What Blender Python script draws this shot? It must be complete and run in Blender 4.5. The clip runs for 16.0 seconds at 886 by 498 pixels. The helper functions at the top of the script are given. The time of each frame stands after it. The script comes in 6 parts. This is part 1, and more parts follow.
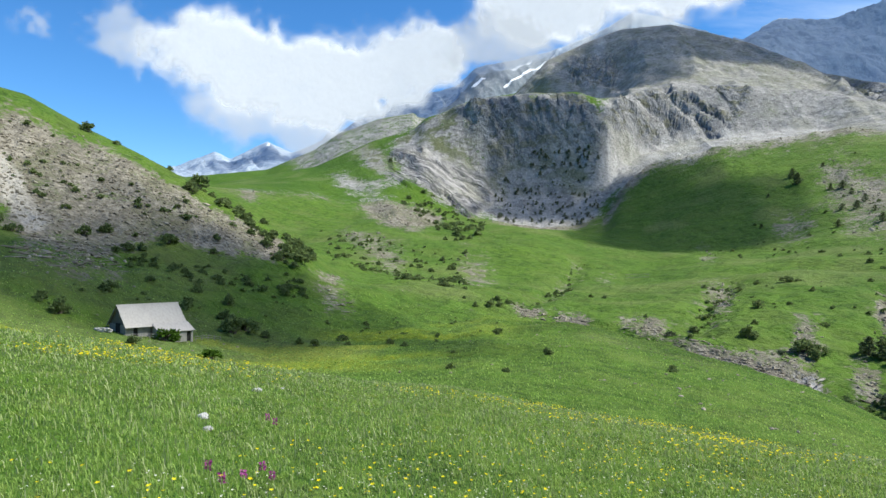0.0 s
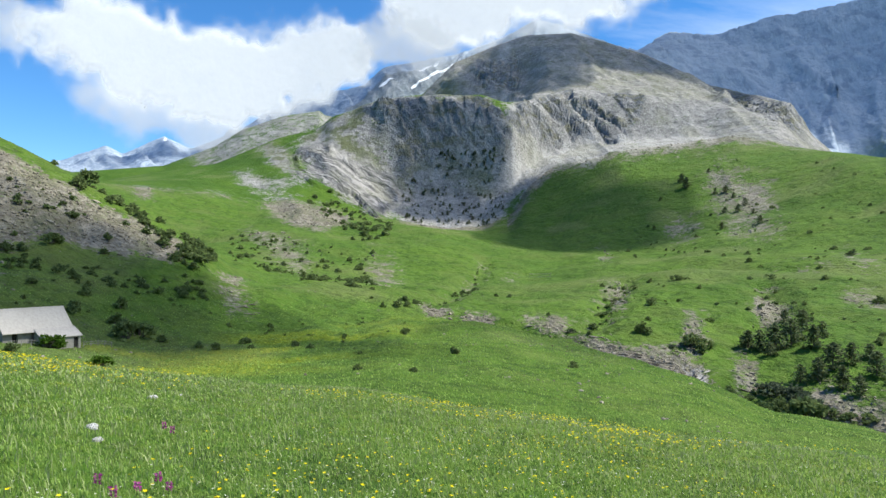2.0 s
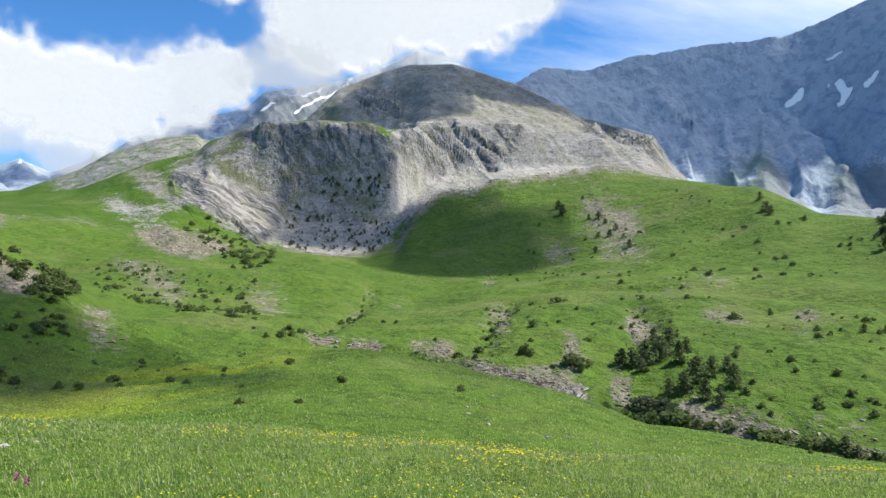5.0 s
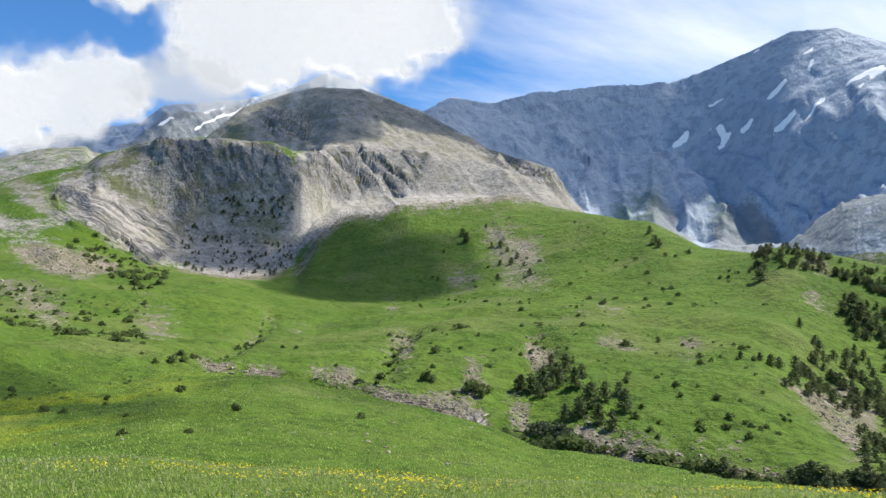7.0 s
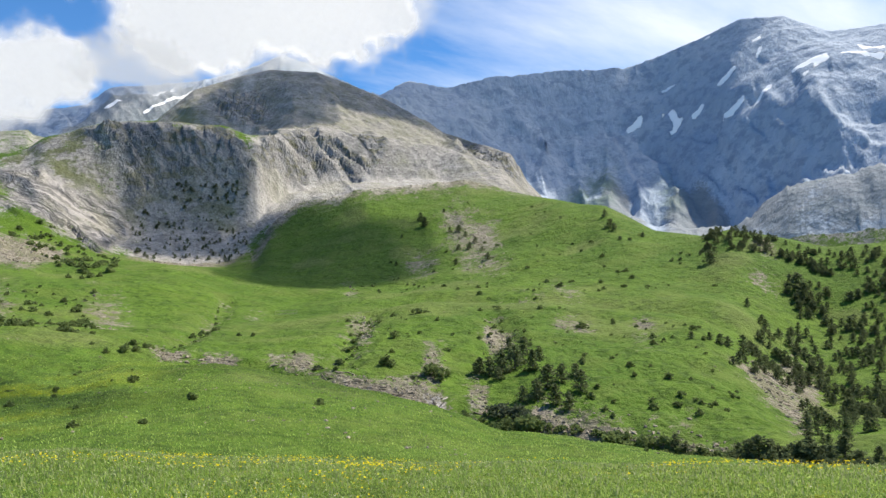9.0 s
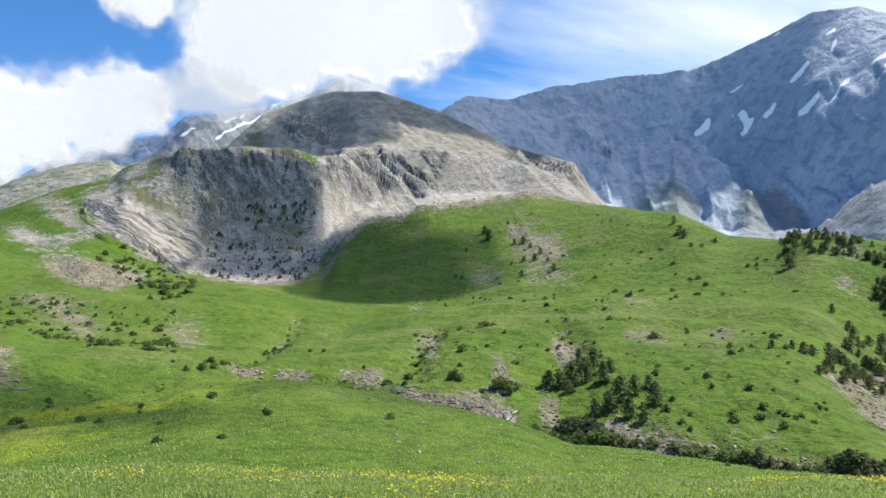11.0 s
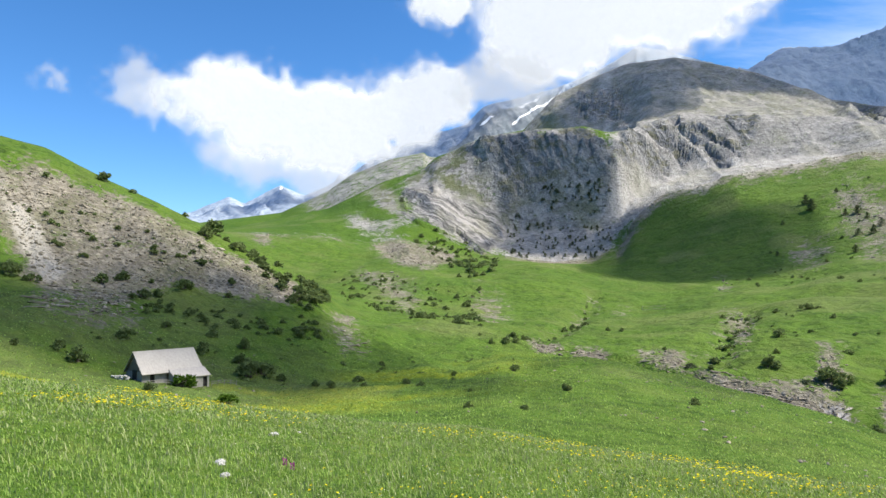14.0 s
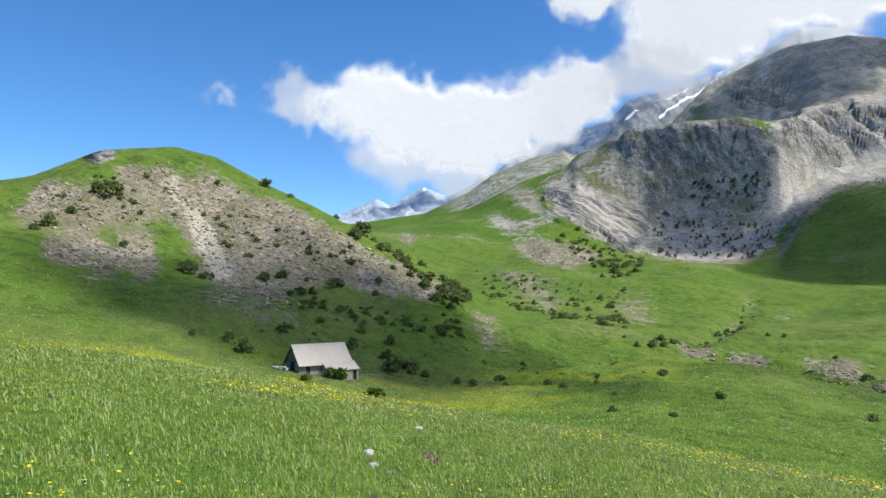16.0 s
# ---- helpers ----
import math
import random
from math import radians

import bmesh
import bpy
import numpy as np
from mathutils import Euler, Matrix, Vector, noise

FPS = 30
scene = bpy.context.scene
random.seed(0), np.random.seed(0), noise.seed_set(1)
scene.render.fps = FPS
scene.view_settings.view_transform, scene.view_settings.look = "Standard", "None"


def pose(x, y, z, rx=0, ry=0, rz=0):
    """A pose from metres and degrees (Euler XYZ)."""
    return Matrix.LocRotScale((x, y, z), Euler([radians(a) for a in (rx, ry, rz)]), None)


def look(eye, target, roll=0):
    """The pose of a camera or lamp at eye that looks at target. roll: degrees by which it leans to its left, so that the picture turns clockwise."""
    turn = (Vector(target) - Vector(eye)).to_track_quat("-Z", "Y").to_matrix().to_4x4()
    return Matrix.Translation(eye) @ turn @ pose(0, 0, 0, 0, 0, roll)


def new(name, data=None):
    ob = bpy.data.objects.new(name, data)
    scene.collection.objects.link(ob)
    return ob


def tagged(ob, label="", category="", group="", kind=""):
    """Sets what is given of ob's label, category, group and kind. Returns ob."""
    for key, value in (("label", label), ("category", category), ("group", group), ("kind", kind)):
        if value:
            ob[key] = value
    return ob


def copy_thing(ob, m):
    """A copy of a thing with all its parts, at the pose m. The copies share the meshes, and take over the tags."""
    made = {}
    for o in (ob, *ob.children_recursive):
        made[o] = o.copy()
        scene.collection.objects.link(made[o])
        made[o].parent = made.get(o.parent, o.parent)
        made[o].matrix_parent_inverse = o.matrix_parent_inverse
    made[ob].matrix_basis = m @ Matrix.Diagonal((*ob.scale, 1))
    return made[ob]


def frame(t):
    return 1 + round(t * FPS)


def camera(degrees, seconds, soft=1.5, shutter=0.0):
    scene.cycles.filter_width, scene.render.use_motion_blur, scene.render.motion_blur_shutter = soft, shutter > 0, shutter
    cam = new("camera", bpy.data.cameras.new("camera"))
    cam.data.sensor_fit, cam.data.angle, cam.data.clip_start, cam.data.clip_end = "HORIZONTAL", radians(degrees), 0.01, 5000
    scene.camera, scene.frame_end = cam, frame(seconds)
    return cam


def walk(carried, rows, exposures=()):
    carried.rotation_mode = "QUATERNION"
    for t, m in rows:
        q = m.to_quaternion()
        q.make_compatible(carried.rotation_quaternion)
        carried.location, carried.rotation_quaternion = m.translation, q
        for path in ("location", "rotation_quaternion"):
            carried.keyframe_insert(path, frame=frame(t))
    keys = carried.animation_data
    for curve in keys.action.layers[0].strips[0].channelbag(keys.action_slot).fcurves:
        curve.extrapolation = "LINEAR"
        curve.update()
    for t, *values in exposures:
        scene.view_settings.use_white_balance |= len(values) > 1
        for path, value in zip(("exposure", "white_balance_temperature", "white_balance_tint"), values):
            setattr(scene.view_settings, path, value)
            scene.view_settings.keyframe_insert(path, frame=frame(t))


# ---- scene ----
# ---- camera: a standing person turns on the spot; seconds, bearing, tilt, lean in degrees ----
EYE = Vector((0.0, 0.0, 1.6))
cam = camera(67.78, 16.0)


def aim(bearing, tilt, lean):
    b, e = radians(bearing), radians(tilt)
    return look(EYE, EYE + Vector((math.sin(b) * math.cos(e), math.cos(b) * math.cos(e), math.sin(e))), lean)


walk(cam, [(t, aim(b, e, l)) for t, b, e, l in (
    (0.0, 0.00, 0.47, 0.87), (0.5, 2.17, 0.10, 1.32), (1.0, 3.99, 0.40, 0.84), (1.5, 6.00, 0.59, 1.02),
    (2.0, 8.02, 0.60, 0.82), (2.5, 10.36, 0.37, 0.31), (3.0, 12.95, 0.88, 0.00), (3.5, 15.09, 1.56, 0.15),
    (3.7, 16.00, 1.64, 0.10), (4.7, 17.80, 2.70, -0.20), (5.8, 18.55, 3.45, -0.45), (6.0, 19.30, 3.71, -0.45),
    (6.5, 23.62, 4.65, 0.04), (7.0, 26.16, 5.15, 0.51), (7.5, 27.57, 5.45, 0.93), (8.0, 29.47, 5.15, 0.74),
    (8.5, 29.76, 4.58, 0.12), (8.7, 29.93, 3.87, -0.09), (9.7, 29.30, 3.95, -0.70), (10.8, 25.40, 4.90, -1.40),
    (11.0, 24.18, 5.07, -1.50), (11.5, 19.93, 4.96, -1.58), (12.0, 14.03, 4.95, -1.14), (12.5, 9.35, 4.16, -0.91),
    (13.0, 6.19, 4.07, -0.80), (13.5, 2.61, 3.84, -0.05), (14.0, -1.16, 3.73, -0.82), (14.5, -4.11, 3.91, 0.11),
    (15.0, -6.87, 4.03, 0.09), (15.5, -10.11, 4.09, -0.19), (16.0, -13.37, 3.80, -0.19))],
     exposures=((0.0, 0.59, 6150, 6), (2.0, 0.64, 6200, 6), (3.7, 0.69, 6350, 7), (6.0, 0.67, 6600, 10), (8.7, 0.68, 6800, 10), (11.0, 0.77, 6650, 10), (14.1, 0.77, 6500, 10), (15.0, 0.62, 6500, 10), (16.0, 0.60, 6500, 10)))

# ---- sky and sun ----
SUN_BEARING, SUN_HEIGHT = 97.0, 55.0
world = bpy.data.worlds.new("sky")
scene.world = world
world.use_nodes = True
wn, wl = world.node_tree.nodes, world.node_tree.links
wn.clear()
sky = wn.new("ShaderNodeTexSky")
sky.sky_type = "NISHITA"
sky.sun_disc = False
sky.sun_elevation, sky.sun_rotation = radians(SUN_HEIGHT), radians(SUN_BEARING)
sky.altitude, sky.air_density, sky.dust_density, sky.ozone_density = 1800, 1.0, 0.15, 5.0
back = wn.new("ShaderNodeBackground")
back.inputs["Strength"].default_value = 0.125
out = wn.new("ShaderNodeOutputWorld")


def sky_node(kind, **inputs):
    n = wn.new("ShaderNode" + kind)
    for k, v in inputs.items():
        if isinstance(v, bpy.types.NodeSocket):
            wl.new(v, n.inputs[k])
        else:
            n.inputs[k].default_value = v
    return n


# high thin cirrus, drawn out in streaks and denser towards the sun's side
where = sky_node("TexCoord").outputs["Generated"]
axes = sky_node("SeparateXYZ", Vector=where).outputs
flat = sky_node("CombineXYZ").inputs
lift = wn.new("ShaderNodeMath")
lift.operation = "ADD"
wl.new(axes[2], lift.inputs[0])
lift.inputs[1].default_value = 0.12
for i in range(2):
    d = wn.new("ShaderNodeMath")
    d.operation = "DIVIDE"
    wl.new(axes[i], d.inputs[0])
    wl.new(lift.outputs[0], d.inputs[1])
    wl.new(d.outputs[0], flat[i])
streak = wn.new("ShaderNodeMapping")
streak.inputs["Rotation"].default_value = (0, 0, radians(-35))
streak.inputs["Scale"].default_value = (0.55, 1.5, 1)
wl.new(flat[0].node.outputs[0], streak.inputs["Vector"])
veil = sky_node("TexNoise", Vector=streak.outputs[0], Scale=1.3, Detail=8.0, Roughness=0.6).outputs["Fac"]
side = wn.new("ShaderNodeVectorMath")
side.operation = "DOT_PRODUCT"
wl.new(where, side.inputs[0])
side.inputs[1].default_value = (math.sin(radians(SUN_BEARING)), math.cos(radians(SUN_BEARING)), 0.1)
more = sky_node("MapRange", Value=side.outputs["Value"])
for k, v in (("From Min", -0.05), ("From Max", 0.9), ("To Min", -0.35), ("To Max", 0.32)):
    more.inputs[k].default_value = v
total = wn.new("ShaderNodeMath")
total.operation = "ADD"
wl.new(veil, total.inputs[0])
wl.new(more.outputs[0], total.inputs[1])
fade = sky_node("MapRange", Value=total.outputs[0])
for k, v in (("From Min", 0.36), ("From Max", 0.92), ("To Min", 0.0), ("To Max", 0.88)):
    fade.inputs[k].default_value = v
tint = wn.new("ShaderNodeMix")
tint.data_type = "RGBA"
wl.new(fade.outputs[0], tint.inputs[0])
deep = wn.new("ShaderNodeHueSaturation")
deep.inputs["Saturation"].default_value = 1.2
wl.new(sky.outputs[0], deep.inputs["Color"])
wl.new(deep.outputs[0], tint.inputs[6])
tint.inputs[7].default_value = (5.9, 6.2, 6.6, 1)
wl.new(tint.outputs[2], back.inputs["Color"])
wl.new(back.outputs[0], out.inputs["Surface"])

SUN_WAY = Vector((math.sin(radians(SUN_BEARING)) * math.cos(radians(SUN_HEIGHT)),
                  math.cos(radians(SUN_BEARING)) * math.cos(radians(SUN_HEIGHT)), math.sin(radians(SUN_HEIGHT))))
sun = new("sun", bpy.data.lights.new("sun", "SUN"))
sun.data.energy, sun.data.angle, sun.data.color = 4.6, radians(0.55), (1.0, 0.94, 0.84)
sun.matrix_world = look(SUN_WAY * 50, (0, 0, 0))

# ---- materials ----


class Nodes:
    """A short hand for node trees."""

    def __init__(self, name):
        self.mat = bpy.data.materials.new(name)
        self.mat.use_nodes = True
        self.tree = self.mat.node_tree
        self.tree.nodes.clear()
        self.out = self.tree.nodes.new("ShaderNodeOutputMaterial")

    def put(self, socket, value):
        if isinstance(value, bpy.types.NodeSocket):
            self.tree.links.new(value, socket)
        elif isinstance(value, (tuple, list)) and len(value) == 3 and socket.type == "RGBA":
            socket.default_value = (*value, 1)
        else:
            socket.default_value = value

    def node(self, kind, outs=0, props=(), **inputs):
        n = self.tree.nodes.new("ShaderNode" + kind)
        for k, v in dict(props).items():
            setattr(n, k, v)
        for k, v in inputs.items():
            self.put(n.inputs[k.replace("_", " ")], v)
        return n.outputs[outs]

    def place(self):
        return self.node("TexCoord", "Object")

    def noise(self, where, scale, detail=4.0, rough=0.55, outs="Fac"):
        return self.node("TexNoise", outs, Vector=where, Scale=scale, Detail=detail, Roughness=rough)

    def stretch(self, where, x, y, z):
        n = self.tree.nodes.new("ShaderNodeMapping")
        self.put(n.inputs["Vector"], where)
        n.inputs["Scale"].default_value = (x, y, z)
        return n.outputs[0]

    def ramp(self, fac, low, high, a=0.0, b=1.0):
        return self.node("MapRange", 0, {"clamp": True}, Value=fac, From_Min=low, From_Max=high, To_Min=a, To_Max=b)

    def mix(self, fac, a, b):
        n = self.tree.nodes.new("ShaderNodeMix")
        n.data_type = "RGBA"
        for socket, v in zip((n.inputs[0], n.inputs[6], n.inputs[7]), (fac, a, b)):
            self.put(socket, v)
        return n.outputs[2]

    def math(self, op, a, b=0.0):
        n = self.tree.nodes.new("ShaderNodeMath")
        n.operation = op
        self.put(n.inputs[0], a)
        self.put(n.inputs[1], b)
        return n.outputs[0]

    def attr(self, name):
        return self.node("Attribute", "Fac", {"attribute_name": name})

    def bump(self, height, strength, distance):
        return self.node("Bump", 0, Height=height, Strength=strength, Distance=distance)

    def done(self, base, rough=0.8, normal=None, **more):
        n = self.tree.nodes.new("ShaderNodeBsdfPrincipled")
        self.put(n.inputs["Base Color"], base)
        self.put(n.inputs["Roughness"], rough)
        if normal:
            self.put(n.inputs["Normal"], normal)
        for k, v in more.items():
            self.put(n.inputs[k.replace("_", " ")], v)
        self.tree.links.new(n.outputs[0], self.out.inputs["Surface"])
        return self.mat


def terrain_material(name, rock_a, rock_b, ledges, rubble_a, rubble_b, size=1.0, steep=1.0, keen=1.0, moss=0.0, gritty=1.0):
    """Pasture, with bare rock, rubble, snow and flowers where the ground carries them."""
    k = Nodes(name)
    p = k.place()
    broad, mid, fine = k.noise(p, 0.012), k.noise(p, 0.09, 5), k.noise(p, 1.3, 6, 0.65)
    grass = k.mix(k.ramp(broad, 0.35, 0.65), (0.056, 0.121, 0.0135), (0.091, 0.164, 0.018))
    grass = k.mix(k.ramp(mid, 0.40, 0.72, 0, 0.75), grass, (0.047, 0.094, 0.010))
    grass = k.mix(k.ramp(fine, 0.47, 0.64, 0, 0.75), grass, (0.110, 0.162, 0.028))
    tuft = k.noise(p, 0.22, 5, 0.62)
    grass = k.mix(k.ramp(tuft, 0.50, 0.6, 0, 0.65), grass, (0.031, 0.064, 0.010))
    grass = k.mix(k.ramp(k.noise(p, 0.035, 7, 0.6), 0.5, 0.62, 0, 0.4), grass, (0.107, 0.145, 0.031))
    grass = k.mix(k.ramp(k.noise(k.stretch(p, 1, 1, 2.5), 0.6, 5, 0.7), 0.56, 0.68, 0, 0.7), grass, (0.147, 0.197, 0.047))
    bloom = k.node("TexVoronoi", "Distance", Vector=p, Scale=1.1)
    spots = k.math("MULTIPLY", k.ramp(bloom, 0.22, 0.3, 1, 0), k.attr("flower"))
    grass = k.mix(spots, grass, (0.62, 0.52, 0.03))
    grass = k.mix(k.math("MULTIPLY", k.attr("flower"), 0.6), grass, (0.30, 0.345, 0.012))
    grass = k.mix(k.attr("dry"), grass, (0.20, 0.20, 0.085))
    r = k.stretch(p, size, size, 0.4 * size)
    crack = k.noise(r, 0.04, 5, 0.55)
    grit = k.noise(k.stretch(p, size, size, size), 0.3, 4, 0.6)
    seams = k.math("ABSOLUTE", k.math("SUBTRACT", k.noise(k.stretch(p, size, size, 0.22 * size), 0.06, 4, 0.6), 0.5))
    layer = k.math("ABSOLUTE", k.math("SUBTRACT", k.noise(k.stretch(p, 0.3 * size, 0.3 * size, 1.4 * size), 0.07, 4, 0.6), 0.5))
    rock = k.mix(k.ramp(crack, 0.46, 0.55), rock_a, rock_b)
    rock = k.mix(k.ramp(grit, 0.5, 0.62, 0, 0.35), rock, rock_a)
    rock = k.mix(k.ramp(seams, 0.0, 0.022, 0.8 * keen, 0), rock, tuple(c * 0.5 for c in rock_a))
    rock = k.mix(k.ramp(layer, 0.0, 0.018, 0.55 * keen, 0), rock, tuple(c * 0.55 for c in rock_a))
    stones = k.noise(p, 0.45, 5, 0.65)
    slabs = k.node("TexVoronoi", "Distance", Vector=p, Scale=0.45, Randomness=1.0)
    rubble = k.mix(k.ramp(stones, 0.40, 0.58), rubble_a, rubble_b)
    rubble = k.mix(k.ramp(k.noise(p, 0.05, 6, 0.65), 0.42, 0.7, 0, 0.7), rubble, tuple(0.62 * a + 0.38 * b for a, b in zip(rubble_a, rubble_b)))
    rubble = k.mix(k.ramp(k.noise(p, 0.12, 6, 0.7), 0.56, 0.66, 0, 0.75), rubble, (0.10, 0.13, 0.035))
    strata = k.noise(k.stretch(p, 0.22, 0.22, 2.2), 0.7, 6, 0.7)
    chute = k.noise(k.stretch(p, 1.0, 0.2, 0.2), 0.14, 5, 0.65)
    rubble = k.mix(k.ramp(chute, 0.48, 0.54, 0, 0.55), rubble, tuple(0.9 * a for a in rubble_a))
    rubble = k.mix(k.ramp(strata, 0.5, 0.62, 0, 0.35), rubble, tuple(0.68 * a for a in rubble_a))
    rubble = k.mix(k.ramp(k.noise(k.stretch(p, 1, 0.6, 0.6), 0.03, 9, 0.75), 0.5, 0.54, 0, moss), rubble, (0.12, 0.125, 0.06))
    edge = k.math("ADD", k.noise(p, 0.05, 8, 0.7), k.math("MULTIPLY", k.noise(p, 0.33, 6, 0.75), 1.1))
    rubble = k.mix(k.ramp(k.math("ADD", k.attr("pale"), k.math("MULTIPLY", k.math("SUBTRACT", edge, 1.05), 1.0)), 0.3, 0.7, 0, 0.85), rubble, (0.40, 0.372, 0.32))

    def patch(name, ragged, low, high):
        found = k.ramp(k.math("ADD", k.attr(name), k.math("MULTIPLY", k.math("SUBTRACT", edge, 1.05), ragged)), low, high)
        return k.math("MULTIPLY", found, k.ramp(k.attr(name), 0.0, 0.12))

    rock = k.mix(k.ramp(k.noise(k.stretch(p, 1, 1, 1.6), 0.045, 8, 0.7), 0.54, 0.66, 0, ledges), rock, (0.15, 0.16, 0.06))
    col = k.mix(patch("scree", 2.4, 0.34, 0.66), grass, rubble)
    bare = patch("rock", 1.8, 0.3, 0.55)
    col = k.mix(bare, col, rock)
    white = patch("snow", 0.95, 0.46, 0.52)
    col = k.mix(white, col, (0.93, 0.94, 0.95))
    cliff = k.math("MULTIPLY", k.math("ADD", k.math("MULTIPLY", crack, 8.0 * steep), k.math("MULTIPLY", k.ramp(seams, 0.0, 0.03), 2.5 * steep)), k.attr("rock"))
    relief = k.math("ADD", k.math("ADD", k.math("MULTIPLY", crack, 4.0), cliff), k.math("ADD", k.math("ADD", k.math("MULTIPLY", grit, gritty), k.math("MULTIPLY", k.math("MULTIPLY", slabs, k.attr("scree")), 0.6 * gritty)), k.math("MULTIPLY", fine, 0.3)))
    relief = k.math("MULTIPLY", relief, k.ramp(white, 0, 1, 1, 0.15))
    return k.done(col, 0.9, k.bump(relief, 1.0, 1.6), Specular_IOR_Level=0.12)


GROUND = terrain_material("pasture", (0.19, 0.185, 0.18), (0.42, 0.40, 0.37), 0.6, (0.15, 0.135, 0.106), (0.33, 0.30, 0.24), moss=0.45)


def meadow_colour(k, p):
    """The green of the high slopes."""
    grass = k.mix(k.ramp(k.noise(p, 0.012), 0.35, 0.65), (0.050, 0.110, 0.012), (0.083, 0.150, 0.017))
    grass = k.mix(k.ramp(k.noise(p, 0.09, 5), 0.40, 0.72, 0, 0.75), grass, (0.043, 0.090, 0.011))
    return k.mix(k.ramp(k.noise(p, 0.3, 6, 0.7), 0.5, 0.7, 0, 0.6), grass, (0.11, 0.15, 0.03))


def dipping(k, p, turn, sway_by, across):
    """Noise drawn out along tilted beds that sway a little."""
    tilt = k.tree.nodes.new("ShaderNodeMapping")
    k.put(tilt.inputs["Vector"], p)
    tilt.inputs["Rotation"].default_value = (0, radians(turn), 0)
    sway = k.tree.nodes.new("ShaderNodeVectorMath")
    sway.operation = "MULTIPLY_ADD"
    k.put(sway.inputs[0], k.noise(p, 0.012, 3, 0.5, "Color"))
    sway.inputs[1].default_value = (sway_by, 0, 0)
    k.put(sway.inputs[2], tilt.outputs[0])
    return k.noise(k.stretch(sway.outputs[0], 1.0, 0.12, 0.12), across, 4, 0.65)


def torn(k, name, edge, ragged, low, high):
    """A cover with a ragged rim."""
    found = k.ramp(k.math("ADD", k.attr(name), k.math("MULTIPLY", k.math("SUBTRACT", edge, 1.05), ragged)), low, high)
    return k.math("MULTIPLY", found, k.ramp(k.attr(name), 0.0, 0.12))


def mountain_material():
    """Grey limestone mountain: dark gullied crags, tilted slabs, fine scree, pale fans of fresh debris, thin turf."""
    k = Nodes("grey_mountain")
    p = k.place()
    edge = k.math("ADD", k.noise(p, 0.05, 8, 0.7), k.math("MULTIPLY", k.noise(p, 0.33, 6, 0.75), 1.1))
    broad, mid, fine = k.noise(p, 0.008, 4, 0.55), k.noise(p, 0.035, 6, 0.6), k.noise(p, 0.22, 5, 0.7)
    # scree: grey, mottled with blocks and hollows, faint runs down the slope, thin turf
    scree = k.mix(k.ramp(broad, 0.38, 0.62), (0.245, 0.236, 0.222), (0.345, 0.330, 0.306))
    scree = k.mix(k.ramp(mid, 0.42, 0.62, 0, 0.7), scree, (0.165, 0.161, 0.153))
    scree = k.mix(k.ramp(k.noise(k.stretch(p, 1.0, 0.16, 0.16), 0.08, 5, 0.6), 0.5, 0.6, 0, 0.4), scree, (0.36, 0.345, 0.32))
    scree = k.mix(k.ramp(k.noise(p, 0.12, 6, 0.7), 0.5, 0.62, 0, 0.75), scree, (0.105, 0.103, 0.098))
    scree = k.mix(k.ramp(k.noise(p, 0.26, 4, 0.7), 0.54, 0.66, 0, 0.8), scree, (0.43, 0.415, 0.39))
    turf = k.math("MULTIPLY", k.ramp(k.noise(k.stretch(p, 1, 0.7, 1.4), 0.028, 9, 0.72), 0.47, 0.55, 0, 0.85), k.attr("turf"))
    scree = k.mix(turf, scree, (0.098, 0.112, 0.044))
    # fresh pale debris
    debris = k.mix(k.ramp(k.noise(k.stretch(p, 1.0, 0.2, 0.2), 0.10, 6, 0.65), 0.42, 0.6), (0.43, 0.41, 0.378), (0.29, 0.277, 0.257))
    debris = k.mix(k.ramp(k.noise(p, 0.16, 6, 0.7), 0.53, 0.66, 0, 0.6), debris, (0.17, 0.165, 0.155))
    scree = k.mix(torn(k, "pale", edge, 0.7, 0.35, 0.75), scree, debris)
    # slab: pale layers with dark joints between them
    bed = dipping(k, p, 52, 60, 0.03)
    thin = dipping(k, p, 52, 60, 0.075)
    on_slab = k.ramp(k.attr("slab"), 0.2, 0.7)
    scree = k.mix(k.math("MULTIPLY", k.ramp(thin, 0.44, 0.56, 0, 0.85), on_slab), scree, (0.36, 0.342, 0.328))
    scree = k.mix(k.math("MULTIPLY", k.ramp(k.math("ABSOLUTE", k.math("SUBTRACT", thin, 0.5)), 0.0, 0.04, 0.8, 0), on_slab), scree, (0.11, 0.108, 0.107))
    scree = k.mix(k.math("MULTIPLY", k.ramp(k.math("ABSOLUTE", k.math("SUBTRACT", bed, 0.47)), 0.01, 0.035, 0.85, 0), on_slab), scree, (0.085, 0.084, 0.084))
    # crags; the dark tones are lifted and tinged blue to imitate haze
    crag = dipping(k, p, 28, 50, 0.05)
    rock = k.mix(k.ramp(crag, 0.44, 0.57), (0.155, 0.160, 0.168), (0.305, 0.295, 0.28))
    rock = k.mix(k.ramp(k.noise(k.stretch(p, 1, 1, 0.5), 0.1, 6, 0.7), 0.5, 0.6, 0, 0.75), rock, (0.10, 0.103, 0.108))
    rock = k.mix(k.ramp(k.noise(k.stretch(p, 1, 1, 2.2), 0.1, 6, 0.65), 0.56, 0.66, 0, 0.6), rock, (0.35, 0.335, 0.305))
    rock = k.mix(k.ramp(k.noise(k.stretch(p, 1, 1, 1.6), 0.04, 8, 0.7), 0.50, 0.58, 0, 0.75), rock, (0.145, 0.14, 0.085))
    col = k.mix(torn(k, "scree", edge, 2.4, 0.34, 0.66), meadow_colour(k, p), scree)
